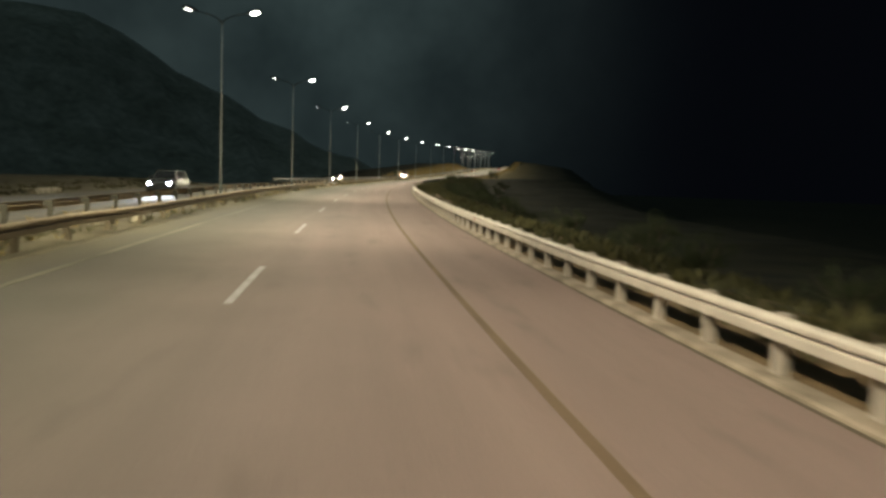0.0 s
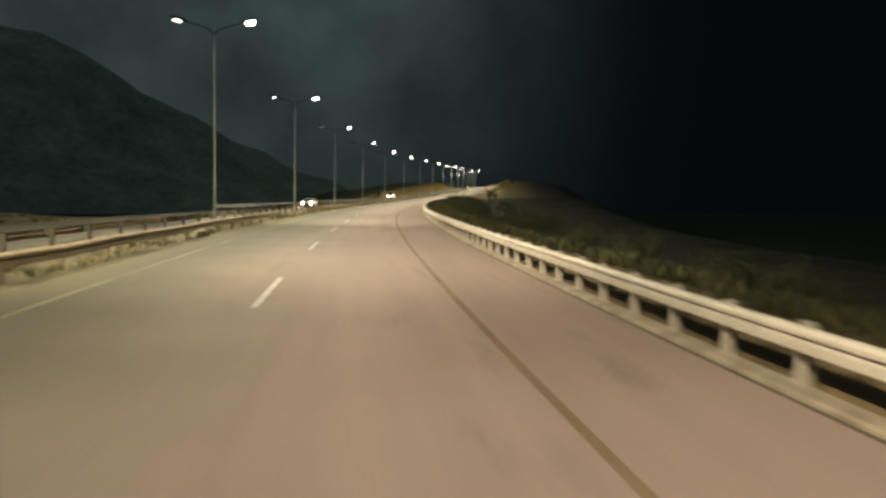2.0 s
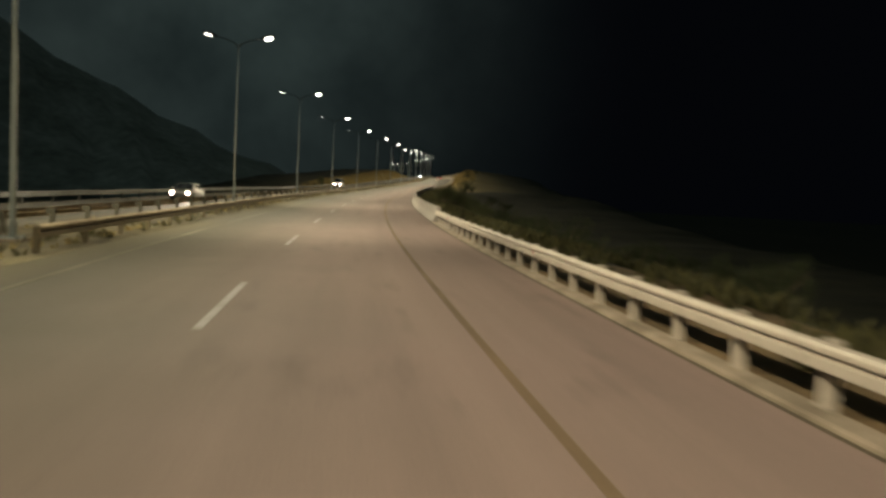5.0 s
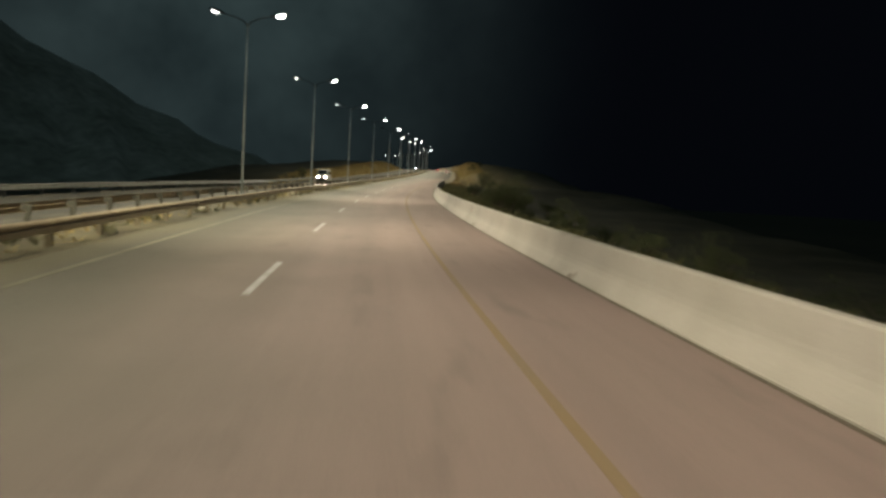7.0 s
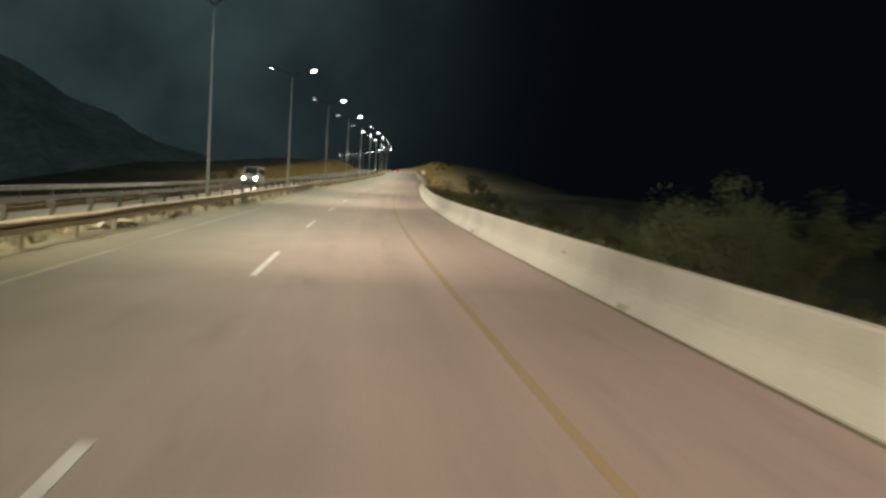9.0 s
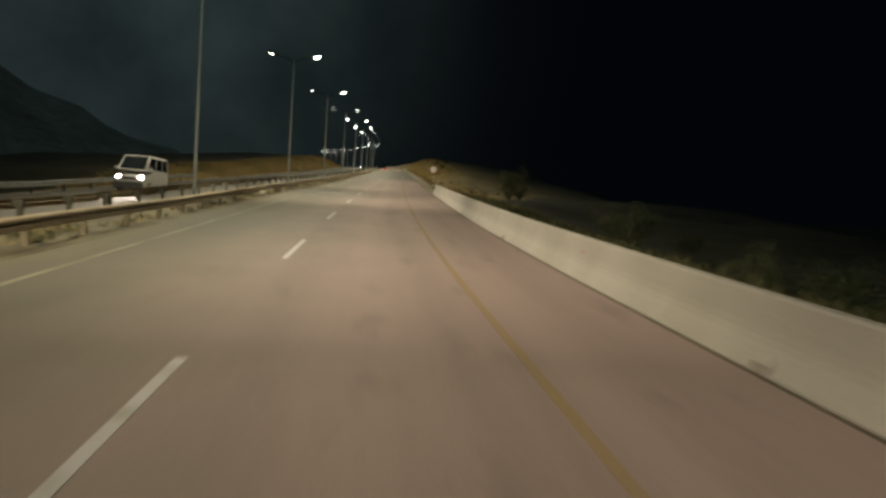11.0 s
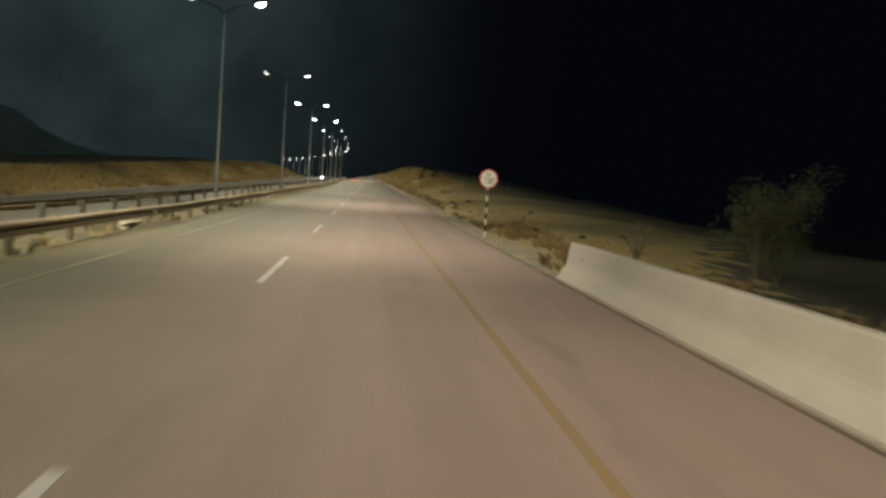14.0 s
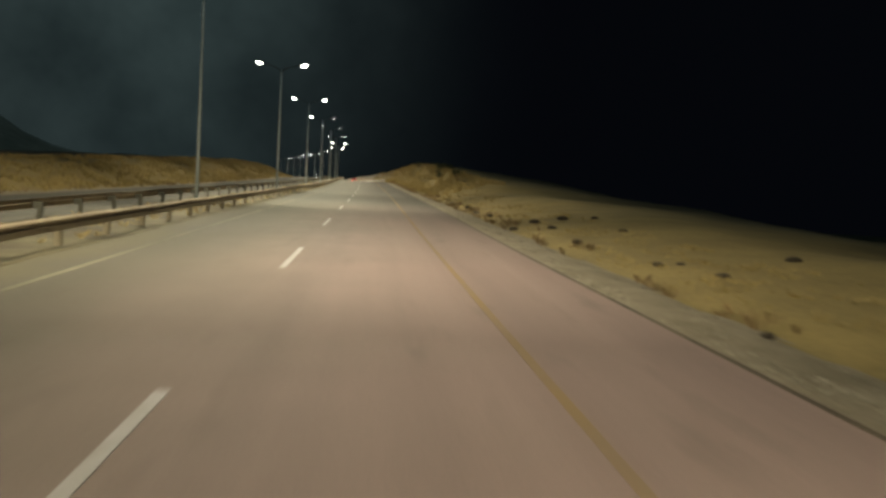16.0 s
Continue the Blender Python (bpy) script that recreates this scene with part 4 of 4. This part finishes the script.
# ---- stones and clumps in the field ----
rnd = random.Random(5)
FIELD = [(330.3, 8.8, 0.5), (329.6, 10.5, 0.5), (322.1, 9.6, 0.45), (327.5, 13.3, 0.45), (315.3, 10.0, 0.35), (315.8, 10.9, 0.3), (313.2, 10.9, 0.4), (317.4, 15.4, 0.5), (306.1, 8.0, 0.25), (334.0, 14.0, 0.4), (335.1, 12.5, 0.7), (333.6, 10.6, 0.7),
         (298.5, 9.4, 0.55), (300.0, 9.0, 0.4), (296.0, 10.8, 0.6), (293.5, 12.6, 0.5), (297.0, 16.0, 0.5), (291.0, 9.6, 0.45), (303.0, 11.5, 0.4), (309.0, 13.0, 0.35), (340.0, 9.2, 0.5), (345.0, 9.0, 0.6), (352.0, 9.4, 0.6), (361.0, 9.1, 0.5)]
for i, (s, o, r) in enumerate(FIELD):
    bm = bmesh.new()
    bmesh.ops.create_icosphere(bm, subdivisions=3, radius=r * 0.38)
    for v in bm.verts:
        n = v.co.normalized()
        v.co = Vector((v.co.x * 1.1, v.co.y * 1.3, v.co.z * 0.62)) * (1 + 0.35 * noise.noise(n * 2.2 + Vector((i * 7, 0, 0))) + 0.12 * noise.noise(n * 7 + Vector((i, 0, 0))))
    ob = new("field_stone", mesh_of("field_stone", bm, DARK_STONE))
    ob.matrix_basis = stand(s, o, ground_height(s, o) + 0.04, rnd.uniform(0, 180))
    tagged(ob, "dark rough stone half sunk in dry grass", "stone", "stones in the dry field")


# ---- plants ----
def leaf_cloud(blobs, n, size, seed, flat=0.6):
    """Many small leaves round the ends of twigs, denser outwards, with gaps."""
    rnd = random.Random(seed)
    verts, faces = [], []
    for _ in range(n):
        c, r = rnd.choice(blobs)
        d = Vector((rnd.gauss(0, 1), rnd.gauss(0, 1), rnd.gauss(0, 1) * 0.8)).normalized()
        p = Vector(c) + d * r * (rnd.random() ** 0.45)
        if noise.noise(p * 1.7 + Vector((seed, 0, 0))) < -0.12:
            continue
        a = Vector((rnd.gauss(0, 1), rnd.gauss(0, 1), rnd.gauss(0, 0.7))).normalized()
        b = a.cross(Vector((rnd.gauss(0, 1), rnd.gauss(0, 1), rnd.gauss(0, 1)))).normalized()
        k = size * rnd.uniform(0.6, 1.5)
        i = len(verts)
        verts += [p - a * k, p + b * k * 0.45, p + a * k, p - b * k * 0.45]
        faces.append((i, i + 1, i + 2, i + 3))
    me = bpy.data.meshes.new("crown")
    me.from_pydata(verts, [], faces)
    return me


def shrub_parts(width, height, leaves, size, seed, mat, stems=7, bare=False):
    rnd = random.Random(seed)
    bm, blobs = bmesh.new(), []
    for i in range(stems):
        a = 2 * math.pi * (i + rnd.random() * 0.6) / stems
        k = rnd.uniform(0.45, 1.0)
        x, y, z = math.cos(a) * width * 0.5 * k, math.sin(a) * width * 0.5 * k, height * rnd.uniform(0.55, 0.95)
        pts = [(0, 0, -0.2), (x * 0.25, y * 0.25, z * 0.4), (x * 0.65, y * 0.65, z * 0.72), (x, y, z)]
        tube(bm, pts, [0.035 * height ** 0.5, 0.026 * height ** 0.5, 0.016, 0.006], 5)
        blobs.append(((x * 0.85, y * 0.85, z * 0.86), width * 0.22 * rnd.uniform(0.7, 1.3)))
        blobs.append(((x * 0.5, y * 0.5, z * 0.55), width * 0.24 * rnd.uniform(0.7, 1.2)))
        for _ in range(6 if bare else 3):
            t = rnd.uniform(0.4, 0.95)
            q = (x * t + rnd.uniform(-0.3, 0.3) * width * 0.6, y * t + rnd.uniform(-0.3, 0.3) * width * 0.6, z * (t + rnd.uniform(0.05, 0.25)))
            tube(bm, [(x * t * 0.8, y * t * 0.8, z * t * 0.8), q], [0.012, 0.004], 4)
            if not bare:
                blobs.append((q, width * 0.15))
    stem = mesh_of("stem", bm, BARK)
    crown = leaf_cloud(blobs, leaves, size, seed)
    crown.materials.append(mat)
    return stem, crown


LOW = [shrub_parts(2.6, 1.7, 13000, 0.026, 11 + i, LEAF) for i in range(4)]
TALL = [shrub_parts(3.6, 2.9, 16000, 0.034, 31 + i, LEAF_PALE, 9) for i in range(3)]
DEAD = [shrub_parts(2.0, 2.2, 260, 0.05, 51, BROWN_STRAW, 8, True)]


def shrub(kinds, i, s, o, size, turn, label, group, sink=0.0):
    v = thing("shrub", stand(s, o, ground_height(s, o) - sink, turn) @ Matrix.Scale(size, 4), label, "shrub", group)
    stem, crown = kinds[i % len(kinds)]
    part("stem", stem, None, v)
    part("crown", crown, None, v, "dense dusty leaves")
    return v


rnd = random.Random(21)
for i in range(34):
    s = 6 + 4.2 * i + rnd.uniform(-1.6, 1.6)
    o = rnd.uniform(10.2, 14.5)
    g0 = ground_height(s, o)
    want = rnd.uniform(0.0, 0.9) + 0.3 * math.sin(s / 11)
    shrub(LOW, i, s, o, max(0.7, (want - g0) / 1.75), rnd.uniform(0, 360), "dusty green shrub on the slope below the guardrail", "shrubs on the slope")
rnd = random.Random(33)
for i in range(21):
    s, o = 140 + 5.3 * i + rnd.uniform(-2, 2), rnd.uniform(11.5, 24)
    shrub(LOW, i, s, o, rnd.uniform(0.7, 1.5), rnd.uniform(0, 360), "low dark green shrub on the slope behind the barrier", "shrubs on the lower slope")
for i in range(10):
    s, o = 405 + 9 * i + rnd.uniform(-3, 3), rnd.uniform(13, 20)
    shrub(LOW, i, s, o, rnd.uniform(0.4, 0.9), rnd.uniform(0, 360), "dusty green shrub on the cut bank", "shrubs on the cut bank")
for i, (s, o, top) in enumerate(((183.0, 10.6, 2.1), (187.0, 11.8, 2.3), (179.5, 9.9, 1.9), (192.5, 13.0, 1.3), (172.0, 13.0, 1.0), (200.0, 13.5, 0.8), (210.0, 13.5, 0.6), (224, 13.0, 0.6), (238, 14.0, 0.5), (158, 12.5, 0.6), (150, 11.5, 0.8))):
    shrub(TALL, i, s, o, (top - ground_height(s, o)) / 3.0, 50 * i, "tall dusty green shrub behind the concrete barrier", "tall shrubs behind the barrier")
for s, o, top, wide in ((281.3, 15.0, 4.0, 0.75), (283.2, 16.5, 3.0, 0.6), (279.6, 14.6, 1.7, 0.55)):
    shrub(TALL, int(s), s, o, (top - ground_height(s, o)) / 3.0 * wide, 50 * s, "tall thin dusty shrub beyond the end of the barrier", "shrubs in the field")
for s, o, top in ((279.5, -22.5, 2.0), (271.0, -20.5, 0.9), (266.5, -21.0, 0.7), (287.0, -24.0, 2.2)):
    shrub(TALL, int(s), s, o, (top - ground_height(s, o)) / 3.0, 31 * s, "dusty olive shrub on the far bank", "shrubs on the far bank")
for s, o, top in ((282.0, 11.0, 1.5), (266, 10.5, 1.1), (252, 11, 0.6), (291.5, 9.0, 0.5)):
    shrub(DEAD, 0, s, o, max(0.35, (top - ground_height(s, o)) / 2.3), s * 7, "bare withered shrub with thin grey twigs", "withered shrubs")


def tufts(name, count, s_range, o_range, height, mat, label, seed, clump=1.0, blades=7, dense=None):
    """Tufts of grass blades standing on the ground, as one sheet of stuff."""
    rnd = random.Random(seed)
    verts, faces = [], []
    for _ in range(count):
        s, o = rnd.uniform(*s_range), rnd.uniform(*o_range)
        if noise.noise(Vector((s / 3.1, o / 1.4, seed))) < -0.05 * clump or (dense and rnd.random() > dense(s, o)):
            continue
        p = at(s, o, ground_height(s, o) - 0.02)
        for _ in range(blades):
            a = rnd.uniform(0, 6.283)
            k = height * rnd.uniform(0.4, 1.25)
            lean = Vector((math.cos(a), math.sin(a), 0))
            side = Vector((-lean.y, lean.x, 0)) * 0.012 * (1 + height)
            q = p + lean * rnd.uniform(0, 0.12)
            i = len(verts)
            verts += [q - side, q + side, q + lean * k * 0.22 + Vector((0, 0, k * 0.7)) + side * 0.6, q + lean * k * 0.55 + Vector((0, 0, k))]
            faces.append((i, i + 1, i + 2, i + 3))
    me = bpy.data.meshes.new(name)
    me.from_pydata(verts, [], faces)
    me.materials.append(mat)
    return tagged(new(name, me), label, "grass", kind="stuff")


tufts("dry_grass", 4500, (278, 480), (8.9, 14), 0.14, STRAW, "straw-coloured dry grass on the field", 1)
tufts("dry_brush", 450, (262, 300), (7.9, 10.5), 0.32, BROWN_STRAW, "brown withered brush behind the barrier end", 8, 0.2)
tufts("dry_brush", 190, (274.6, 280.0), (7.0, 9.8), 0.31, BROWN_STRAW, "brown withered brush round the barrier end", 14, 3.0)
tufts("dry_brush", 1900, (283, 520), (8.3, 9.6), 0.26, BROWN_STRAW, "brown withered brush along the ditch", 2, 0.2)
tufts("bank_grass", 9000, (262, 500), (-27, -18.6), 0.36, STRAW, "tall straw-coloured grass on the far bank", 3, 3.0)
tufts("dry_brush", 260, (262, 420), (-19.3, -18.0), 0.30, BROWN_STRAW, "dark withered brush at the foot of the far bank", 12, -2.0)
tufts("bank_grass", 1800, (0, 92), (-24, -18.6), 0.22, OLIVE_STRAW, "dull olive grass on the far bank", 4)
tufts("median_grass", 3000, (-10, 420), (-8.5, -5.25), 0.18, STRAW, "thin dry grass in the median dirt", 5)
tufts("verge_grass", 5000, (-10, 136), (6.9, 11.5), 0.38, OLIVE_STRAW, "dusty green weeds behind the guardrail", 6, 0.3)
tufts("verge_grass", 3200, (136, 266), (7.4, 14), 0.42, OLIVE_STRAW, "dusty green weeds behind the barrier", 7, 0.3)

tufts("bank_grass", 6000, (380, 600), (9.0, 18), 0.42, STRAW, "tall straw-coloured grass on the cut bank", 15, 3.0)
tufts("median_weeds", 1900, (-10, 300), (-6.6, -5.1), 0.2, OLIVE_STRAW, "olive and brown weeds under the median guardrail", 16, 0.6)

# loose gravel along the shoulder
rnd = random.Random(9)
verts, faces = [], []
for _ in range(6000):
    s, o = rnd.uniform(274, 360), 6.4 + abs(rnd.gauss(0, 1.0))
    if o > shoulder(s) + 0.3 or noise.noise(Vector((s / 2.6, o / 0.7, 1))) < 0.0:
        continue
    r = rnd.uniform(0.012, 0.05)
    p = at(s, o, ground_height(s, o) + r * 0.4)
    i = len(verts)
    verts += [p + Vector((math.cos(a) * r * rnd.uniform(0.7, 1.2), math.sin(a) * r * rnd.uniform(0.7, 1.2), -r * 0.5)) for a in (0, 1.57, 3.14, 4.71)] + [p + Vector((rnd.uniform(-0.3, 0.3) * r, 0, r * 0.6))]
    faces += [(i, i + 1, i + 4), (i + 1, i + 2, i + 4), (i + 2, i + 3, i + 4), (i + 3, i, i + 4)]
me = bpy.data.meshes.new("loose_gravel")
me.from_pydata(verts, [], faces)
me.materials.append(CHIPS)
tagged(new("loose_gravel", me), "loose pale gravel along the road shoulder", "gravel", kind="stuff")
